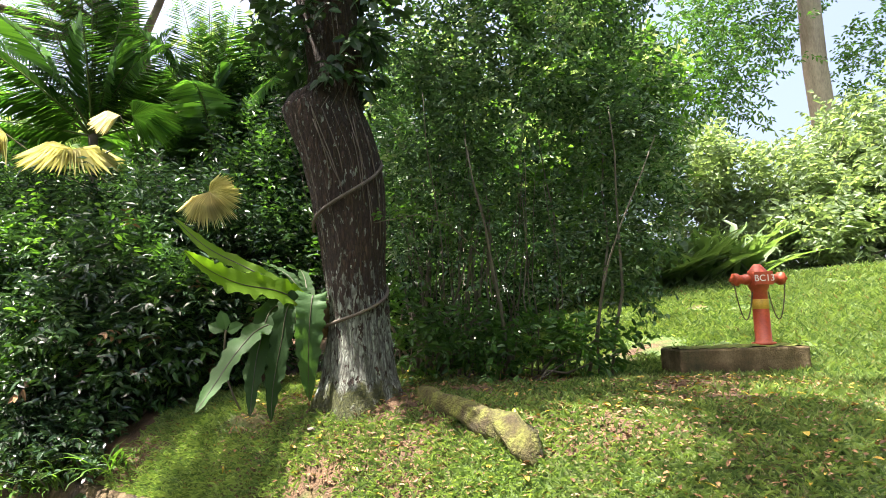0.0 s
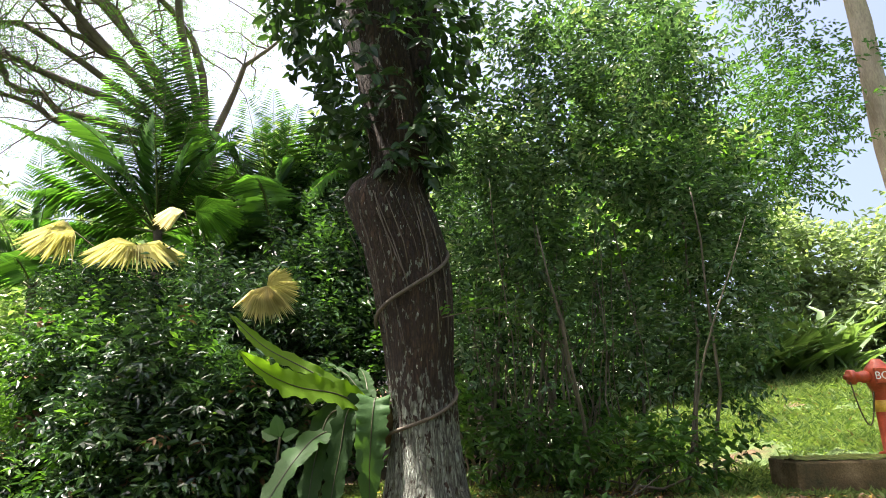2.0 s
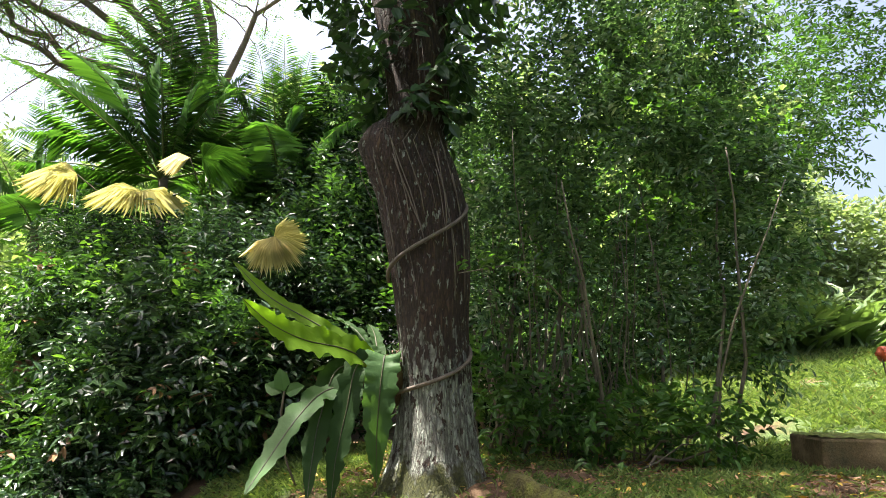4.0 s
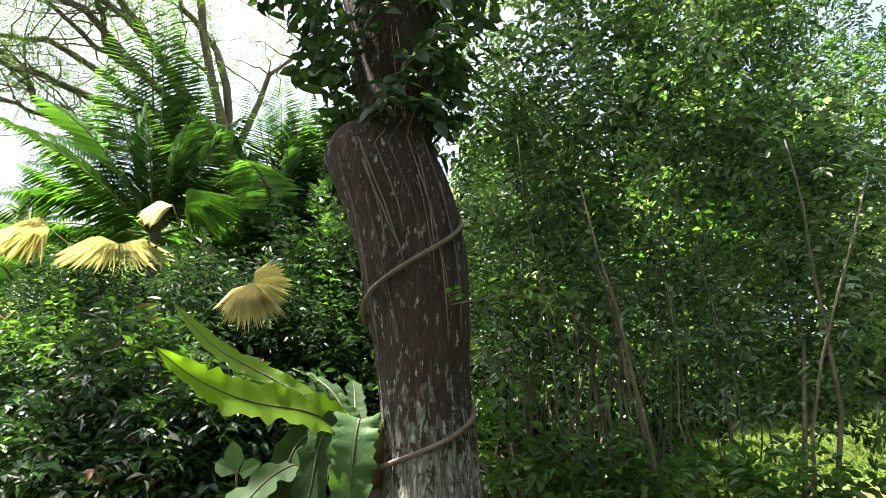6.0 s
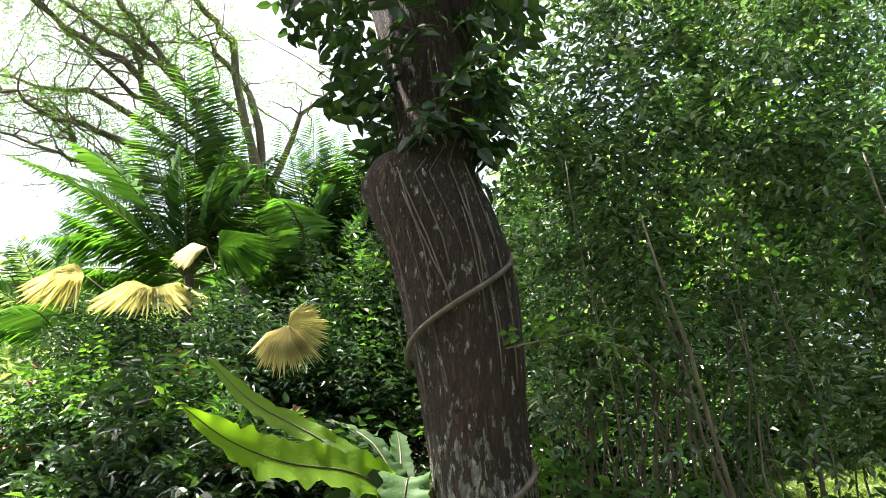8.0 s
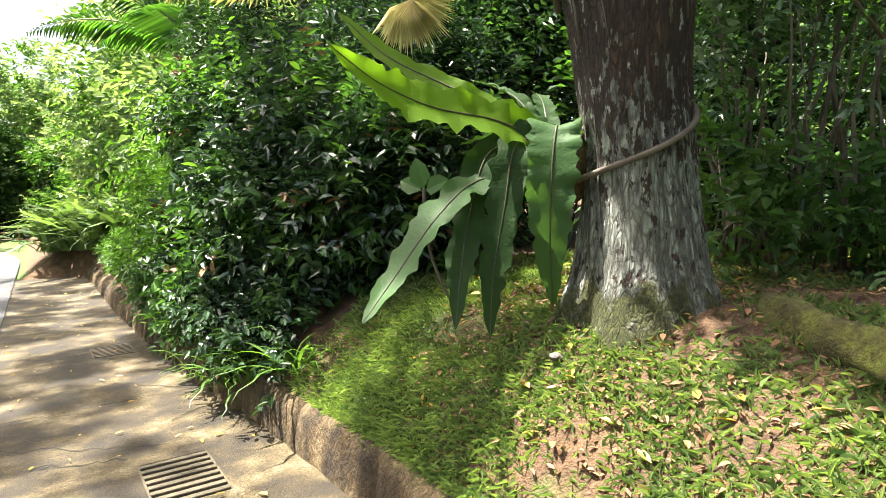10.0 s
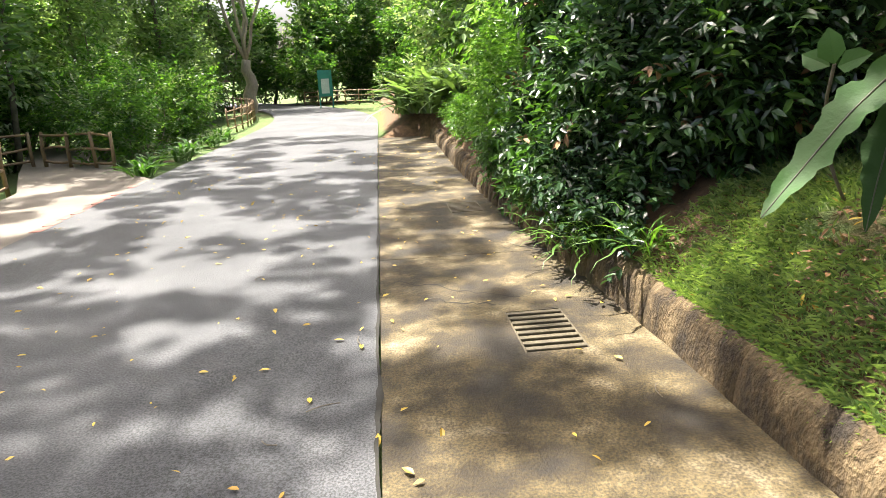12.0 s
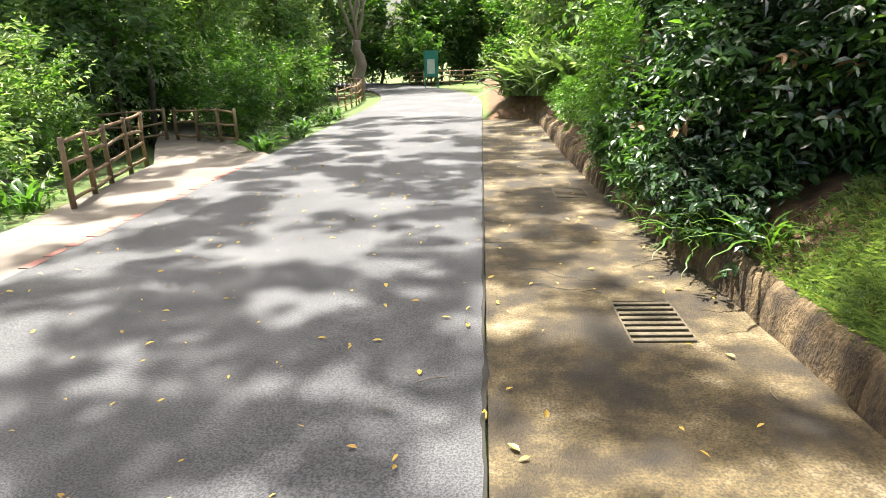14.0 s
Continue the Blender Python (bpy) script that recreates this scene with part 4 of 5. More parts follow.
fans = thing("fan_palm", 0, 0, 0, "fan palm with sunlit yellowing drooping leaves", "palm")
b = bmesh.new()
tube(b, curve_pts((3.3, 5.6, land(3.3, 5.6) - 0.1), (3.2, 5.5, 3.6), 6, (0.03, 0.03, 0)), 0.05, 9, 0.1)
part("trunk", b, LIMB, fans)
for c, face, lean, r, m, sp in (((2.5, 6.1, 3.62), (-0.3, -0.45, 0.85), (-0.4, -0.5, -0.4), 0.56, LEAF_PALM_YELLOW, 210), ((2.84, 3.96, 2.84), (-0.75, -0.6, 0.15), (-0.1, 0.1, -1), 0.36, LEAF_PALM_SUNLIT, 110), ((2.84, 3.98, 2.82), (-0.7, -0.6, 0.35), (0.5, -0.5, 0.25), 0.3, LEAF_PALM_YELLOW, 120), ((2.85, 5.75, 4.05), (-0.5, -0.5, 0.7), (-0.3, 0.5, -0.6), 0.34, LEAF_PALM_SUNLIT, 90), ((2.95, 5.65, 4.05), (-0.5, -0.6, 0.6), (0.3, -0.5, 0.3), 0.55, LEAF_PALM, 170), ((1.95, 6.5, 3.75), (-0.3, -0.5, 0.7), (-0.6, 0.3, -0.4), 0.55, LEAF_PALM_YELLOW, 150)):
    fan_leaf(fans, c, face, lean, r, m, sp)
    b = bmesh.new()
    tube(b, curve_pts((3.2, 5.5, 3.3), c, 7, (0.35, 0.35, -0.3)), 0.006, 6)
    part("stalk", b, LIMB, fans)


# ---- hydrant on its plinth ----
plinth = thing("concrete_plinth", 5.26, -0.46, 0.90, "mossy concrete plinth block in the lawn", "plinth", rz=-56)
b = bmesh.new()
box(b, -0.62, -0.25, -0.15, 0.53, 0.25, 0.232, 0.02)
part("block", b, surface("mossy concrete", [(0.3, (0.05, 0.045, 0.018)), (0.5, (0.12, 0.085, 0.04)), (0.7, (0.25, 0.18, 0.10))], 6, 60, 0.95, 0.8, 0.012), plinth)
b = bmesh.new()
bmesh.ops.create_grid(b, x_segments=44, y_segments=18, size=1.0, matrix=pose(-0.045, 0, 0.232) @ Matrix.Diagonal((0.565, 0.24, 1, 1)))
for v in b.verts:
    v.co.z += 0.006 + 0.02 * noise.noise(v.co * 9) + 0.012 * noise.noise(v.co * 25)
part("moss", b, surface("bright moss", [(0.3, (0.06, 0.08, 0.012)), (0.7, (0.17, 0.20, 0.03))], 9, 90, 0.95, 0.8, 0.01), plinth, "yellow-green moss cushions")
hyd = thing("fire_hydrant", 5.50, -0.66, 1.138, "faded red pillar hydrant with yellow band and two outlets", "hydrant", rz=-56)
prof = [(0.105, 0), (0.105, 0.02), (0.072, 0.03), (0.07, 0.5), (0.082, 0.52), (0.095, 0.56), (0.098, 0.66), (0.08, 0.69), (0.055, 0.72), (0.03, 0.75), (0.0, 0.755)]


def lathe(prof, seg=24):
    b = bmesh.new()
    rings = [[b.verts.new((r * math.cos(2 * math.pi * k / seg), r * math.sin(2 * math.pi * k / seg), z)) for k in range(seg)] for r, z in prof if r > 0]
    for r0, r1 in zip(rings, rings[1:]):
        for k in range(seg):
            f = b.faces.new((r0[k], r0[(k + 1) % seg], r1[(k + 1) % seg], r1[k]))
            f.smooth = True
    b.faces.new(rings[0][::-1])
    b.faces.new(rings[-1])
    return b


part("pillar", lathe(prof), RED, hyd)
part("band", lathe([(0.0715, 0.33), (0.0735, 0.332), (0.0735, 0.418), (0.0715, 0.42)]), YELLOW, hyd, "yellow painted band")
for s in (-1, 1):
    b = lathe([(0.05, 0.0), (0.05, 0.06), (0.042, 0.065), (0.042, 0.12), (0.06, 0.125), (0.06, 0.165), (0.05, 0.17), (0.02, 0.175), (0.018, 0.2)], 16)
    bmesh.ops.transform(b, matrix=pose(s * 0.07, 0, 0.61, 0, s * 90, 0), verts=b.verts)
    part("outlet", b, RED, hyd)
    b = bmesh.new()
    tube(b, [(s * (0.24 - 0.165 * t), -0.02, 0.57 - 0.30 * math.sin(math.pi * min(1, t * 1.02)) ** 0.8 - 0.08 * t) for t in [i / 11 for i in range(12)]], 0.006, 6)
    part("chain", b, IRON, hyd)
b = bmesh.new()
box(b, -0.085, -0.118, 0.55, 0.085, -0.09, 0.675, 0.006)
part("plate", b, RED, hyd)
cu = bpy.data.curves.new("number", "FONT")
cu.body, cu.size, cu.extrude, cu.align_x = "BC13", 0.085, 0.001, "CENTER"
tmp = new("number", cu)
me = bpy.data.meshes.new_from_object(tmp.evaluated_get(bpy.context.evaluated_depsgraph_get()))
bpy.data.objects.remove(tmp)
num = part("number", me, None, hyd, "white painted number")
me.materials.clear()
me.materials.append(WHITE)
num.matrix_basis = pose(0, -0.1195, 0.585, 90, 0, 0)


# ---- strap-leaved clumps ----
BLADES = {}


def blade_mesh(length, width, droop, material, kind):
    """One of six strap leaves, shared by all clumps of a sort."""
    key = (length, width, material.name, kind)
    if key not in BLADES:
        rnd = random.Random(kind)
        e = 0.8 + 0.4 * kind
        d0 = Vector((1, 0, e)).normalized()
        up = Vector((0, 0, 1))
        vs, fs, n = [], [], 9
        for k in range(n):
            t = k / (n - 1)
            m = d0 * length * t - up * droop * length * t ** 2.3 + Vector((0.2 * length * t * t, rnd.uniform(-0.1, 0.1) * length * t * t, 0))
            ww = width * (0.45 + 1.1 * t if t < 0.5 else (1 - t) * 2) * 0.5
            vs += [tuple(m + Vector((0, -ww, ww * 0.35))), tuple(m), tuple(m + Vector((0, ww, ww * 0.35)))]
        for k in range(n - 1):
            for q in (0, 1):
                fs.append((k * 3 + q, k * 3 + q + 1, k * 3 + q + 4, k * 3 + q + 3))
        me = mesh_np("leaf", vs, fs, True)
        me.materials.append(material)
        BLADES[key] = me
    return BLADES[key]


def clump(name, x, y, label, count, length, width, material, group="", z=None, droop=0.5):
    z = land(x, y) if z is None else z
    c = thing(name, x, y, z - 0.02, label, "plant", group)
    for i in range(count):
        ob = part("leaf", blade_mesh(length, width, droop, material, random.randrange(6)), None, c)
        sc = random.uniform(0.55, 1.1)
        ob.matrix_basis = pose(random.gauss(0, length * 0.13), random.gauss(0, length * 0.13), 0, random.gauss(0, 8), random.gauss(0, 8), random.uniform(0, 360)) @ Matrix.Scale(sc, 4)
    return c


for x, y in ((1.65, 14.6), (1.2, 15.2), (2.1, 15.2), (0.85, 16.0), (1.5, 16.2), (2.5, 14.7), (2.0, 14.2)):
    clump("lily_clump", x, y, "broad strap-leaved lily clump at the road's edge", 70, 1.75, 0.17, LEAF_STRAP, "lily clumps at the road bend")
for x, y in ((1.72, 3.62), (1.6, 4.0), (1.55, 4.5), (1.5, 4.9), (1.55, 5.3), (1.56, 4.25)):
    clump("grassy_clump", x, y, "arching narrow-leaved clump spilling over the kerb", 50, 0.55, 0.025, LEAF_FRESH, "narrow clumps on the kerb")
for x, y in ((10.1, 2.1), (10.7, 1.5), (11.3, 0.9), (11.9, 0.3), (10.9, 2.4), (12.1, 1.3)):
    clump("strap_plant", x, y, "large bright strap-leaved plant at the lawn's edge", 60, 1.5, 0.2, LEAF_STRAP, "strap plants behind the lawn", droop=0.24)

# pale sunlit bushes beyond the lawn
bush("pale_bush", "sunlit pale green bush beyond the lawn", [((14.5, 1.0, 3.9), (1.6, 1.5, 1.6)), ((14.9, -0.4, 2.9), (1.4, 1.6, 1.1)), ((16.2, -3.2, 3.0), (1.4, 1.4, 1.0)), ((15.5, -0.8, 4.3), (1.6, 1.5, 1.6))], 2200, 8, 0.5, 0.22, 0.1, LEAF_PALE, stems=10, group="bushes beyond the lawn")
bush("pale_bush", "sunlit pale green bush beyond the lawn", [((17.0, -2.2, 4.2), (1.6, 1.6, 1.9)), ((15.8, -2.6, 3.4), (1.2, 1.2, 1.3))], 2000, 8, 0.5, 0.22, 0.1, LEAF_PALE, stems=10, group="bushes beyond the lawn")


# ---- trees ----
def broad_tree(name, label, x, y, z, top, limbs, blobs, count, k, span, length, width, material, r=0.25, bark=None, group="", bias=(0, 0, 0.2), shell=0.35):
    t = thing(name, 0, 0, 0, label, "tree", group)
    b = bmesh.new()
    tube(b, curve_pts((x, y, z - 0.3), (top[0], top[1], top[2]), 8, (0.1, 0.1, 0), 0.05), [r * (1.25 - 0.08 * i) for i in range(8)], 14, 0.25)
    part("trunk", b, bark or LIMB, t)
    for i in range(limbs):
        bl = blobs[i % len(blobs)]
        b = bmesh.new()
        tip = [bl[0][j] + bl[1][j] * random.uniform(-0.6, 0.6) for j in range(3)]
        pts = curve_pts(top, tip, 8, (random.gauss(0, 0.4), random.gauss(0, 0.4), random.uniform(0, 0.5)), 0.12)
        tube(b, pts, [r * 0.32 * (1 - 0.11 * q) for q in range(8)], 8, 0.2)
        for q in range(3, 8):
            for _ in range(2):
                e = pts[q] + Vector((random.gauss(0, 0.9), random.gauss(0, 0.9), random.gauss(0.2, 0.5)))
                tube(b, curve_pts(pts[q], e, 5, (0, 0, 0.1), 0.05), [r * 0.07 * (1 - 0.18 * s) for s in range(5)], 5)
        part("limb", b, bark or LIMB, t)
    p, u = blob_points(count, blobs, shell)
    d = u * 0.5 + RNG.normal(size=p.shape) * 0.7 + np.asarray(bias)
    part("crown", sprigs("crown", p, d, k, span, length, width), material, t)
    return t


# crown over the road whose gaps dapple it
def crown_blobs(n, x0, x1, y0, y1, z0, z1):
    return [((random.uniform(x0, x1), random.uniform(y0, y1), random.uniform(z0, z1)), (random.uniform(0.45, 1.15), random.uniform(0.45, 1.15), random.uniform(0.25, 0.5))) for _ in range(n)]


def even_blobs(seed, x0, x1, y0, y1, z0, z1, cell, keep):
    """Small leaf masses in a loose, even scatter, so that the gaps between them stay small."""
    rnd = random.Random(seed)
    out = []
    for i in range(int((x1 - x0) / cell)):
        for j in range(int((y1 - y0) / cell)):
            if rnd.random() < keep:
                s = cell * rnd.uniform(0.34, 0.68)
                out.append(((x0 + (i + rnd.random()) * cell, y0 + (j + rnd.random()) * cell, rnd.uniform(z0, z1)), (s * rnd.uniform(0.7, 1.3), s * rnd.uniform(0.7, 1.3), rnd.uniform(0.2, 0.4))))
    return out


ROADSIDE = "spreading roadside tree whose crown dapples the road"
broad_tree("roadside_tree", ROADSIDE, -10.5, -7.0, -0.4, (-10.0, -5.0, 10.5), 12, even_blobs(5, -9.7, -2.1, -5.8, 9.2, 14.5, 16.5, 0.55, 0.62) + even_blobs(3, -4.2, -2.1, 2.7, 11.5, 14.5, 16.5, 0.55, 0.38), 6500, 8, 0.16, 0.15, 0.075, LEAF_MID, 0.12)
broad_tree("roadside_tree", ROADSIDE, -11.5, 9.5, -0.6, (-10.5, 11.0, 10.5), 8, even_blobs(8, -8.7, -1.0, 9.2, 20.2, 14.5, 16.5, 0.6, 0.55), 4200, 8, 0.16, 0.16, 0.08, LEAF_MID, 0.12)
# the main tree's own crown, high over the bank
# second scatter: extra leaves added out of view to shade the hedge
cb = even_blobs(22, -0.8, 4.6, -1.6, 4.4, 9.9, 11.4, 0.8, 0.27) + even_blobs(31, -1.2, 4.6, 4.4, 8.6, 11.0, 12.4, 0.7, 0.4)
for q in range(6):
    b = bmesh.new()
    pts = curve_pts((1.92, 2.3, 7.6), cb[q][0], 7, (0, 0, 0.4), 0.08)
    tube(b, pts, [0.06 * (1 - 0.12 * k) for k in range(7)], 8, 0.2)
    part("limb", b, LIMB, tree)
p, u = blob_points(1250, cb, 0.3)
part("crown", sprigs("crown", p, u * 0.5 + RNG.normal(size=p.shape) * 0.7, 8, 0.25, 0.17, 0.085), LEAF_MID, tree)

# wide bare-limbed tree behind the palms
rain = thing("feathery_tree", 0, 0, 0, "wide tree with bare dark limbs and thin feathery leaves", "tree")
FORK = (7.6, 13.9, 9.0)
b = bmesh.new()
tube(b, curve_pts((9.5, 14.5, 1.4), FORK, 7, (0.2, 0, 0)), [0.42 - 0.03 * k for k in range(7)], 12, 0.2)
part("trunk", b, LIMB, rain)
twig_ends = []
for line in ([(2.2, 17.1, 14.5), (3.2, 16.6, 13.4), (4.5, 15.9, 12.2), (5.9, 15.1, 11.2)], [(2.4, 18.2, 12.3), (3.3, 17.6, 11.8), (3.6, 17.7, 11.0), (5.0, 16.4, 10.0)], [(1.2, 18.9, 11.4), (3.4, 18.0, 10.8), (4.4, 17.2, 10.2), (5.5, 16.3, 9.6)], [(3.4, 15.9, 14.5), (4.2, 15.6, 13.4), (4.6, 15.7, 12.4)], [(4.4, 14.8, 14.4), (5.2, 14.4, 13.7), (6.0, 13.9, 13.1), (7.0, 13.5, 11.7)], [(6.0, 14.5, 12.4), (6.9, 13.9, 11.2)], [(8.6, 11.9, 12.5), (7.9, 12.7, 11.3)], [(0.5, 19.5, 13.5), (2.5, 18.0, 12.6), (4.0, 16.6, 12.2)], [(0.5, 17.4, 14.5), (1.1, 16.7, 14.6), (2.2, 16.2, 13.8), (3.9, 15.3, 12.6)], [(0.8, 16.5, 15.3), (1.7, 16.2, 14.5), (2.9, 15.5, 13.8), (4.8, 14.5, 12.5)], [(2.8, 14.6, 15.3), (3.6, 14.1, 14.8), (4.9, 13.4, 14.0), (5.9, 13.1, 13.0)], [(1.3, 18.3, 12.1), (2.0, 17.6, 11.9), (3.2, 16.9, 11.2), (4.7, 15.9, 10.6)], [(2.0, 15.6, 15.1), (3.0, 14.9, 14.5), (4.3, 14.6, 13.2), (5.2, 14.4, 12.1)]):
    pts = [Vector(p) for p in line] + [Vector(FORK)]
    fine = []
    for a, c in zip(pts, pts[1:]):
        for k in range(4):
            fine.append(a.lerp(c, k / 4) + Vector((random.gauss(0, 0.06), random.gauss(0, 0.06), random.gauss(0, 0.06))))
    fine.append(pts[-1])
    b = bmesh.new()
    tube(b, fine, [0.025 + 0.11 * (k / len(fine)) for k in range(len(fine))], 7, 0.2)
    for k, q in enumerate(fine[:-4]):
        for _ in range(2):
            e = q + Vector((random.gauss(-0.3, 1.1), random.gauss(0.2, 1.1), random.gauss(0.3, 0.9)))
            tp = curve_pts(q, e, 6, (random.gauss(0, 0.15), 0, random.gauss(0, 0.15)), 0.06)
            tube(b, tp, [0.028 * (1 - 0.15 * m) for m in range(6)], 5)
            twig_ends += [tuple(tp[3]), tuple(tp[5])]
    part("limb", b, LIMB, rain)
te = np.repeat(np.array(twig_ends), 13, 0)
te = te + RNG.normal(size=te.shape) * 0.3
part("crown", sprigs("crown", te, rand_dirs(len(te), (0, 0, -0.2)), 9, 0.35, 0.07, 0.028), LEAF_FRESH, rain)

bush("tall_bush", "tall dark green bush between the palms and the tree", [((4.95, 6.85, 4.6), (0.75, 0.75, 1.2)), ((4.6, 7.2, 3.6), (0.9, 0.9, 1.3)), ((5.5, 6.4, 4.2), (0.7, 0.7, 1.3))], 900, 8, 0.4, 0.2, 0.08, LEAF_MID, stems=8, stem_r=0.03)

# tree at the lawn's far end
broad_tree("pale_barked_tree", "tall pale-barked tree beyond the lawn", 20.2, -1.35, 3.2, (18.6, -1.2, 16.0), 5, [((17.0, 0.5, 17.5), (2, 2, 2)), ((20.5, -3.0, 18.0), (2, 2, 2)), ((19.0, 0.0, 19.0), (2.5, 2.5, 2)), ((18.0, -3.0, 17.0), (1.8, 1.8, 2)), ((18.5, 1.0, 14.5), (1.6, 1.6, 1.6)), ((17.5, 1.2, 9.0), (1.8, 1.8, 2.4)), ((17.0, 2.0, 7.5), (1.5, 1.5, 2)), ((20, 0.5, 11), (2, 2, 2)), ((20.5, -3.0, 8.5), (1.5, 1.5, 2.0))], 2900, 8, 0.5, 0.2, 0.08, LEAF_MID, 0.32, PALE_BARK)

# woods behind the shrub, left and right of the road
def woods(name, label, blobs, count, material, group="woods", length=0.25, width=0.11, stems=5, k=8):
    # Pale accent leaves add more of the painted haze.
    return bush(name, label, blobs, count, k, 0.7, length, width, material, stems=stems, stem_r=0.06, group=group, category="tree", shell=0.45, accents=((LEAF_FRESH, 0.2), (LEAF_PALE, 0.22)))


woods("background_tree", "leafy tree closing the view behind the shrubs", [((10, 6, 4.5), (2.2, 2.2, 2.5)), ((12.5, 4, 5), (2, 2, 2.4))], 2000, LEAF_FAR_HAZY)
woods("background_tree", "leafy tree closing the view behind the shrubs", [((7.5, 9.5, 4.2), (2.5, 2.2, 3.0)), ((5.5, 11.5, 4), (2.2, 2.2, 2.6))], 2200, LEAF_FAR_HAZY)
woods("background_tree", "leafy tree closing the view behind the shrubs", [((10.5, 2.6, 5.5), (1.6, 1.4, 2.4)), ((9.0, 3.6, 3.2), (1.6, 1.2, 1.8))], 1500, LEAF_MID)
woods("background_tree", "leafy tree closing the view behind the shrubs", [((3.5, 12.5, 2.5), (1.8, 2.5, 2.6)), ((3.0, 17, 3), (2.2, 2.5, 3.5)), ((4.5, 21, 4), (2.5, 2.5, 4))], 2600, LEAF_FAR_HAZY)

# ---- far side of the road ----
def fence_run(pts, height, rails, label, group, r=0.03, every=None):
    f = thing("bamboo_fence", 0, 0, 0, label, "fence", group)
    for x, y, z in pts:
        b = bmesh.new()
        tube(b, [(x, y, z - 0.1), (x + random.gauss(0, 0.01), y, z + height * 0.5), (x + random.gauss(0, 0.02), y + random.gauss(0, 0.02), z + height)], [r * 1.2, r * 1.1, r], 8, 0.1)
        part("post", b, WOOD, f)
    for (x0, y0, z0), (x1, y1, z1) in zip(pts, pts[1:]):
        for h in rails:
            b = bmesh.new()
            tube(b, curve_pts((x0, y0, z0 + h + random.gauss(0, 0.02)), (x1, y1, z1 + h + random.gauss(0, 0.02)), 4, (0, 0, random.gauss(0, 0.015))), r * 0.8, 7, 0.1)
            part("rail", b, WOOD, f)
    return f


fence_run([(-4.65, 6.5, -0.05), (-4.9, 7.3, -0.05), (-5.1, 8.0, -0.05), (-5.4, 9.0, -0.05), (-5.7, 10.0, -0.05)], 0.85, (0.12, 0.33, 0.55, 0.8), "brown bamboo pole fence beside the path opening", "bamboo fences")
fence_run([(-4.85, 11.9, -0.05), (-5.3, 12.2, -0.05), (-5.9, 12.5, -0.05), (-6.5, 12.8, -0.05)], 0.72, (0.15, 0.4, 0.66), "brown bamboo pole fence beside the path opening", "bamboo fences")
fence_run([(-6.8, 12.9, -0.05), (-7.3, 12.4, -0.05), (-7.8, 11.9, -0.05)], 0.72, (0.15, 0.4, 0.66), "brown bamboo pole fence beside the path opening", "bamboo fences")
fence_run([(-4.4 - 0.016 * max(0, y - 20) ** 2, y, -0.05) for y in range(19, 38, 1)], 0.75, (0.15, 0.4, 0.66), "low bamboo fence along the bend", "bamboo fences", 0.025)

fence_run([(-4.0 + 0.75 * k, 35.2 - 0.12 * k * k * 0.3, -0.05) for k in range(10)], 0.8, (0.2, 0.5, 0.76), "low dark railing across the far bend", "bamboo fences", 0.03)
for x, y in ((-5.2, 4.2), (-5.4, 5.0), (-5.3, 5.8), (-5.9, 5.3), (-6.0, 6.3), (-5.6, 3.4), (-5.5, 6.9)):
    clump("verge_clump", x, y, "dark strap-leaved clump on the verge", 40, 0.8, 0.06, LEAF_MID, "clumps on the verge", -0.1)
bush("roadside_bush", "bright flowering bush on the verge", [((-5.2, 13.6, 0.7), (0.9, 1.3, 0.9)), ((-5.6, 15.4, 0.9), (1.1, 1.5, 1.1)), ((-5.4, 17.5, 0.9), (1.0, 1.4, 1.0)), ((-6.8, 16.0, 1.2), (1.2, 2, 1.2))], 2600, 8, 0.3, 0.12, 0.05, LEAF_FRESH, stems=16, group="verge bushes", accents=((LEAF_MID, 0.4), (LEAF_PALE, 0.15)))
for x, y in ((-4.0, 10.9), (-4.2, 11.8), (-3.9, 12.8), (-4.1, 14.0), (-4.0, 15.5), (-4.1, 17.0)):
    clump("verge_clump", x, y, "dark strap-leaved clump on the verge", 50, 0.65, 0.06, LEAF_MID, "clumps on the verge", -0.02)
bush("roadside_bush", "tall leafy bush behind the fence", [((-7.6, 10.0, 0.9), (1.3, 1.5, 1.2)), ((-9.0, 12.5, 1.2), (1.6, 1.8, 1.6)), ((-6.6, 7.2, 0.2), (0.9, 1.3, 0.7)), ((-8.2, 7.6, 0.6), (1.2, 1.2, 1.1))], 2600, 8, 0.35, 0.15, 0.06, LEAF_FAR_HAZY, stems=14, group="verge bushes", accents=((LEAF_FRESH, 0.3), (LEAF_PALE, 0.2)))
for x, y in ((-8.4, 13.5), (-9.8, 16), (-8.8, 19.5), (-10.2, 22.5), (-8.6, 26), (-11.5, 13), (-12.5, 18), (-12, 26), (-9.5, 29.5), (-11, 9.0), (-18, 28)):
    woods("background_tree", "leafy tree in the woods beyond the road, some added unseen", [((x, y, 2.6), (1.9, 1.8, 2.6)), ((x + 0.6, y + 0.5, 6.2), (2.2, 2.1, 2.4))], 1000, LEAF_FAR_HAZY)
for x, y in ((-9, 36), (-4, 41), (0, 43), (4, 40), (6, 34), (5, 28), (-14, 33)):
    woods("background_tree", "leafy tree in the woods beyond the road, some added unseen", [((x, y, 3.5), (2.6, 2.4, 3.6)), ((x + 0.8, y + 0.5, 8), (3, 2.6, 2.6))], 1100, LEAF_FAR_HAZY, length=0.4, width=0.18)
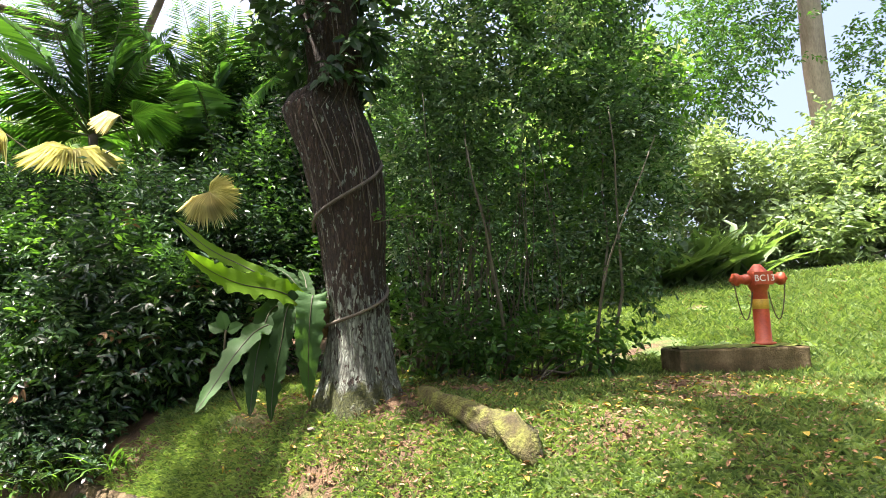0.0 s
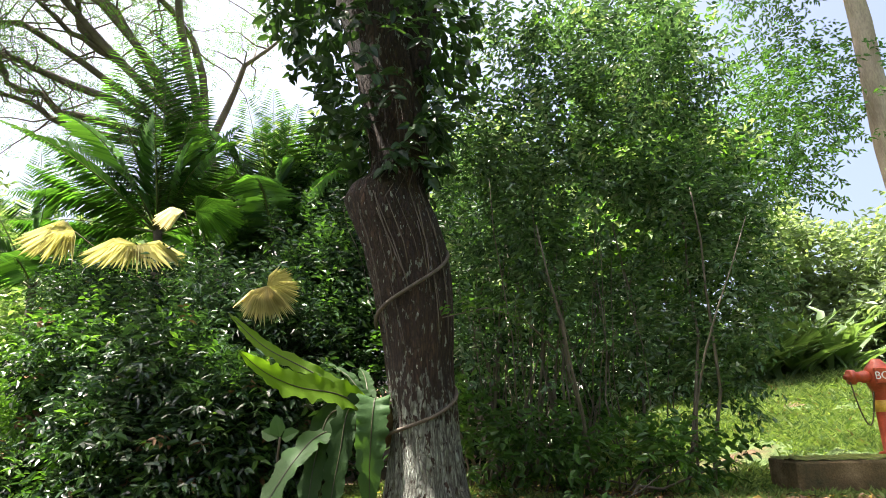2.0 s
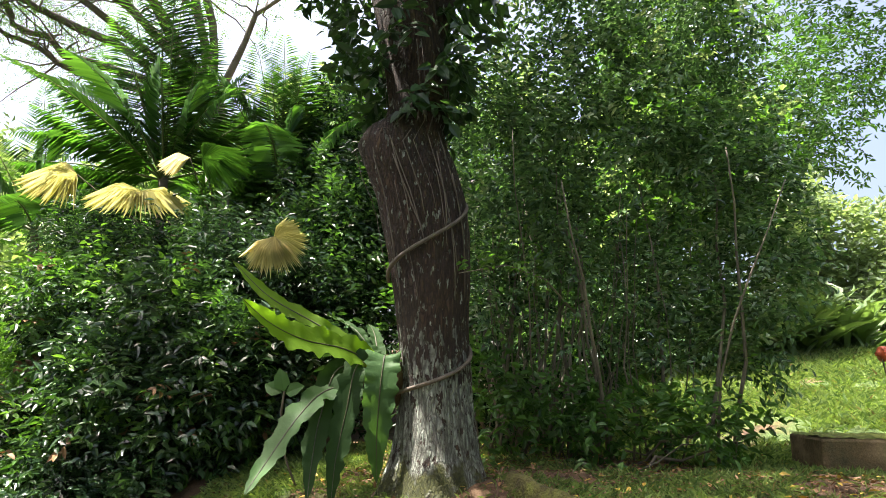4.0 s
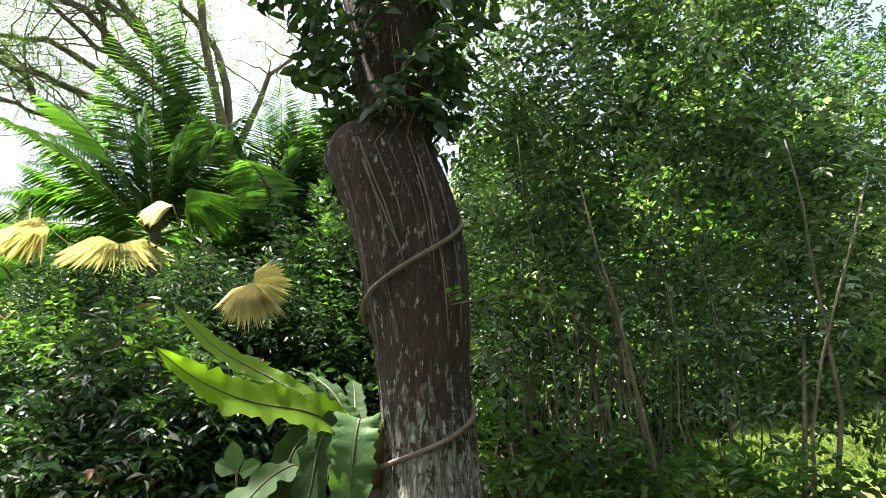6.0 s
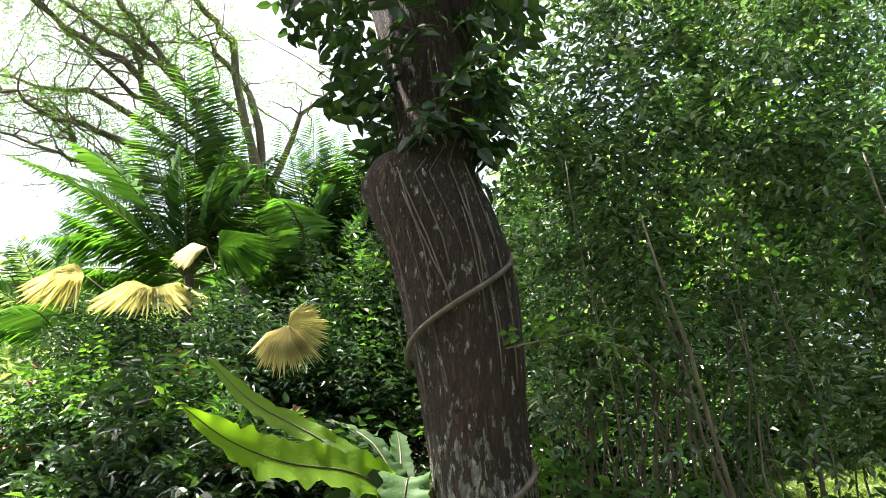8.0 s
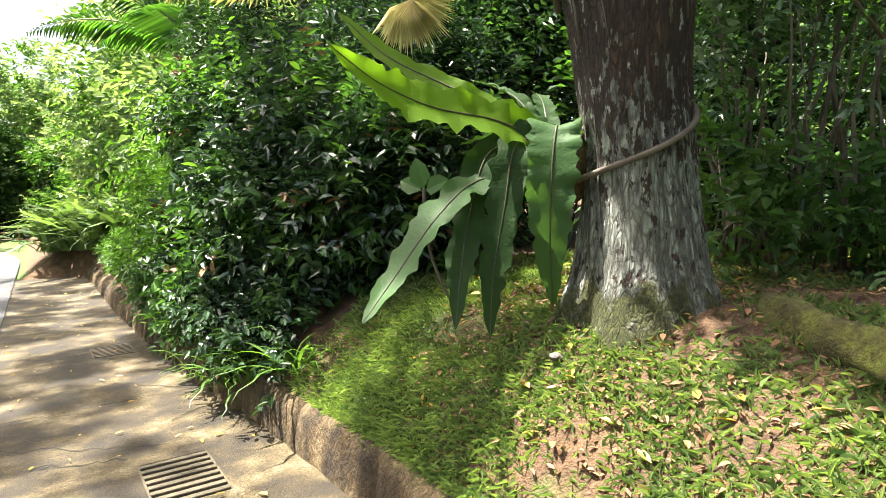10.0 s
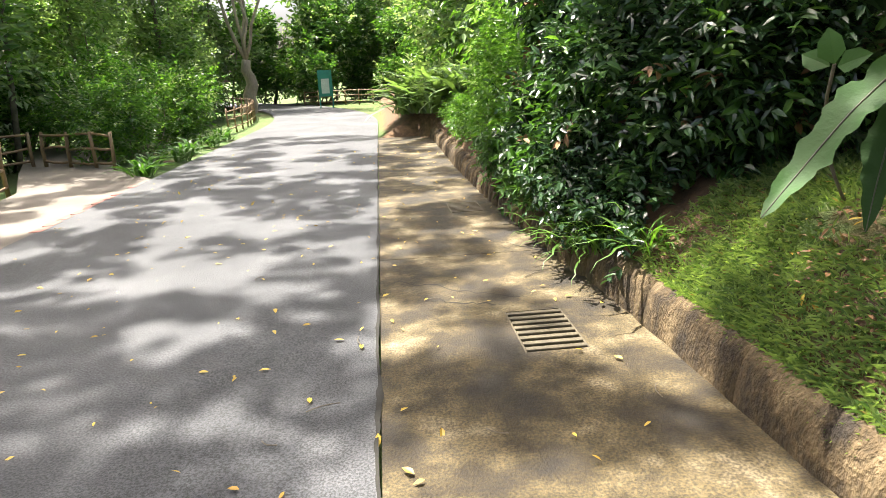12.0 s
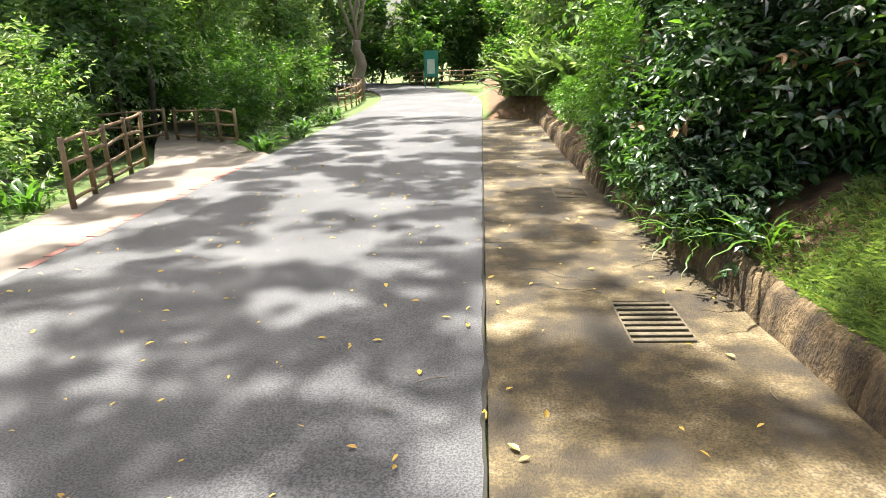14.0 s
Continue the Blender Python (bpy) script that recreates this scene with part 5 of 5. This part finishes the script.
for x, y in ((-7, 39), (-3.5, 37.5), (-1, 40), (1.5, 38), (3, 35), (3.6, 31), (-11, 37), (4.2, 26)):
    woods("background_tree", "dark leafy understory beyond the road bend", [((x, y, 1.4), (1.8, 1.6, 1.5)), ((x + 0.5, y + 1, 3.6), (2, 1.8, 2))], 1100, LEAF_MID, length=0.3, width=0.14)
# Trees added out of view, behind and beside the camera, to block skylight.
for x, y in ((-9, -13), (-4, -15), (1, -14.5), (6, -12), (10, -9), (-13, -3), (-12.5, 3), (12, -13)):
    woods("background_tree", "leafy tree in the woods beyond the road, some added unseen", [((x, y, 3.5), (2.4, 2.4, 3.6)), ((x + 0.6, y + 0.5, 8), (2.8, 2.6, 3))], 1000, LEAF_FAR_HAZY, length=0.42, width=0.2)
for x, y in ((-9.5, 15.5), (-11, 19), (-9.3, 23), (-8.2, 27.5), (-7.4, 21), (-12.5, 15), (-13, 24)):
    woods("roadside_bush", "low green bush under the trees beyond the verge", [((x, y, 0.5), (1.5, 1.6, 1.0)), ((x + 0.7, y + 0.9, 1.0), (1.1, 1.2, 0.9))], 520, LEAF_MID, "verge bushes", 0.2, 0.09)
broad_tree("forked_tree", "pale forked tree beside the far bend", -6.2, 31.0, -0.1, (-6.05, 31, 2.4), 5, [((-7.5, 31, 8.5), (2.5, 2.5, 2)), ((-4.8, 31.5, 9), (2.5, 2.5, 2))], 700, 8, 0.6, 0.3, 0.13, LEAF_FAR_HAZY, 0.3, PALE_BARK)

sign = thing("park_sign", -2.5, 31.5, -0.06, "tall green and white park sign board on posts", "sign")
for x in (-0.31, 0.31):
    b = bmesh.new()
    box(b, x - 0.03, -0.03, 0, x + 0.03, 0.03, 1.85)
    part("post", b, TEAL, sign)
b = bmesh.new()
box(b, -0.28, -0.03, 0.6, 0.28, 0.03, 1.85, 0.01)
part("board", b, TEAL, sign)
b = bmesh.new()
box(b, -0.19, -0.04, 0.75, 0.19, -0.032, 1.45)
part("panel", b, SIGN_PALE, sign)

# ---- grass ----
def grass_field():
    n = 400000
    x = 1.66 + 11 * RNG.uniform(0, 1, n) ** 1.9
    y = RNG.uniform(-4.5, 3.6, n)
    m = np.array([noise.noise((a * 0.9, b * 0.9, 4.0)) + 0.5 * noise.noise((a * 3, b * 3, 1.0)) for a, b in zip(x, y)])
    shade = np.array([max(0, 1.0 - math.hypot(a - 2.6, b - 1.4) * 1.3) + (0.5 if a > 3 and b > 0.5 and a < 6 else 0) for a, b in zip(x, y)])
    keep = 1.5 * m - shade + RNG.normal(size=len(m)) * 0.25 > -0.33
    x, y = x[keep], y[keep]
    p = np.array([(a, b, land(a, b) - 0.005) for a, b in zip(x, y)])
    d = rand_dirs(len(p), (0, 0, 0.5))
    d[:, 2] = np.abs(d[:, 2]) + 0.15
    size = RNG.uniform(0.028, 0.066, len(p)) * np.interp(p[:, 0], [2, 6, 12], [1, 1.6, 2.6])
    g = part("grass", leaf_mesh("grass", p, d, np.tile([0.0, 0.0, 1.0], (len(p), 1)) + RNG.normal(size=p.shape) * 0.2, size, size * 0.13, 0.2, 0.4), GRASS)
    dry = RNG.uniform(size=len(p)) < 0.07
    q = part("dry_blades", leaf_mesh("dry_blades", p[dry] + [0.02, 0.01, 0], d[dry], np.tile([0.0, 0.0, 1.0], (dry.sum(), 1)), size[dry], size[dry] * 0.16, 0.2, 0.4), GRASS_DRY)
    tagged(q, "dry yellow grass blades among the lawn", "grass", kind="stuff")
    tagged(g, "short broad-bladed lawn grass on the bank", "grass", kind="stuff")


grass_field()


def litter(name, n, x0, x1, y0, y1, material, size, label, lift=0.006):
    p = np.stack([RNG.uniform(x0, x1, n), RNG.uniform(y0, y1, n), np.zeros(n)], 1)
    p[:, 2] = [max(land(a, b), 0.006 if a < kerb_x(b) else -1) + lift for a, b in p[:, :2]]
    d = rand_dirs(n)
    d[:, 2] *= 0.2
    up = np.tile([0.0, 0.0, 1.0], (n, 1)) + RNG.normal(size=(n, 3)) * 0.2
    s = size * RNG.uniform(0.5, 1.3, n)
    return tagged(part(name, leaf_mesh(name, p, d, up, s, s * 0.45, 0.15, 0.1, True), material), label, "leaves", kind="stuff")


litter("leaf_litter", 7000, 1.8, 4.9, -1.6, 2.7, LITTER, 0.042, "brown fallen leaves scattered over the bank", 0.02)
litter("bank_leaves", 300, 1.75, 4.6, -2.0, 3.0, YELLOW_LEAF, 0.06, "yellow fallen leaves lying in the grass", 0.035)
litter("road_leaves", 420, -3.5, 1.5, 0.6, 13, YELLOW_LEAF, 0.05, "small yellow fallen leaves scattered on the road", 0.008)

# ---- small things ----
stone = bmesh.new()
bmesh.ops.create_icosphere(stone, subdivisions=2, radius=0.04)
for v in stone.verts:
    v.co = Vector((v.co.x, v.co.y * 0.7, v.co.z * 0.45)) * (1 + 0.3 * noise.noise(v.co * 30))
st = part("stone", stone, CONCRETE_PALE)
st.matrix_basis = pose(2.12, 1.78, land(2.12, 1.78) + 0.02, 5, 8, 30)
tagged(st, "small pale stone lying at the tree's foot", "stone")
for x, y, a, ln in ((-0.25, 2.6, 20, 0.16), (-0.1, 3.3, 100, 0.12), (-0.9, 4.6, 60, 0.1), (0.5, 2.3, 150, 0.1), (0.35, 3.9, 10, 0.09), (1.3, 2.5, 80, 0.12), (1.2, 4.3, 30, 0.3), (-0.45, 2.35, 150, 0.08)):
    b = bmesh.new()
    tube(b, curve_pts((-ln / 2, 0, 0.006), (ln / 2, 0, 0.006), 5, (0, 0.015, 0)), 0.003, 5)
    tw = part("twig", b, STEM)
    tw.matrix_basis = pose(x, y, 0.002 if x > 0 else 0.012, 0, 0, a)
    tagged(tw, "thin dry fallen twig lying on the paving", "twig", "fallen twigs")
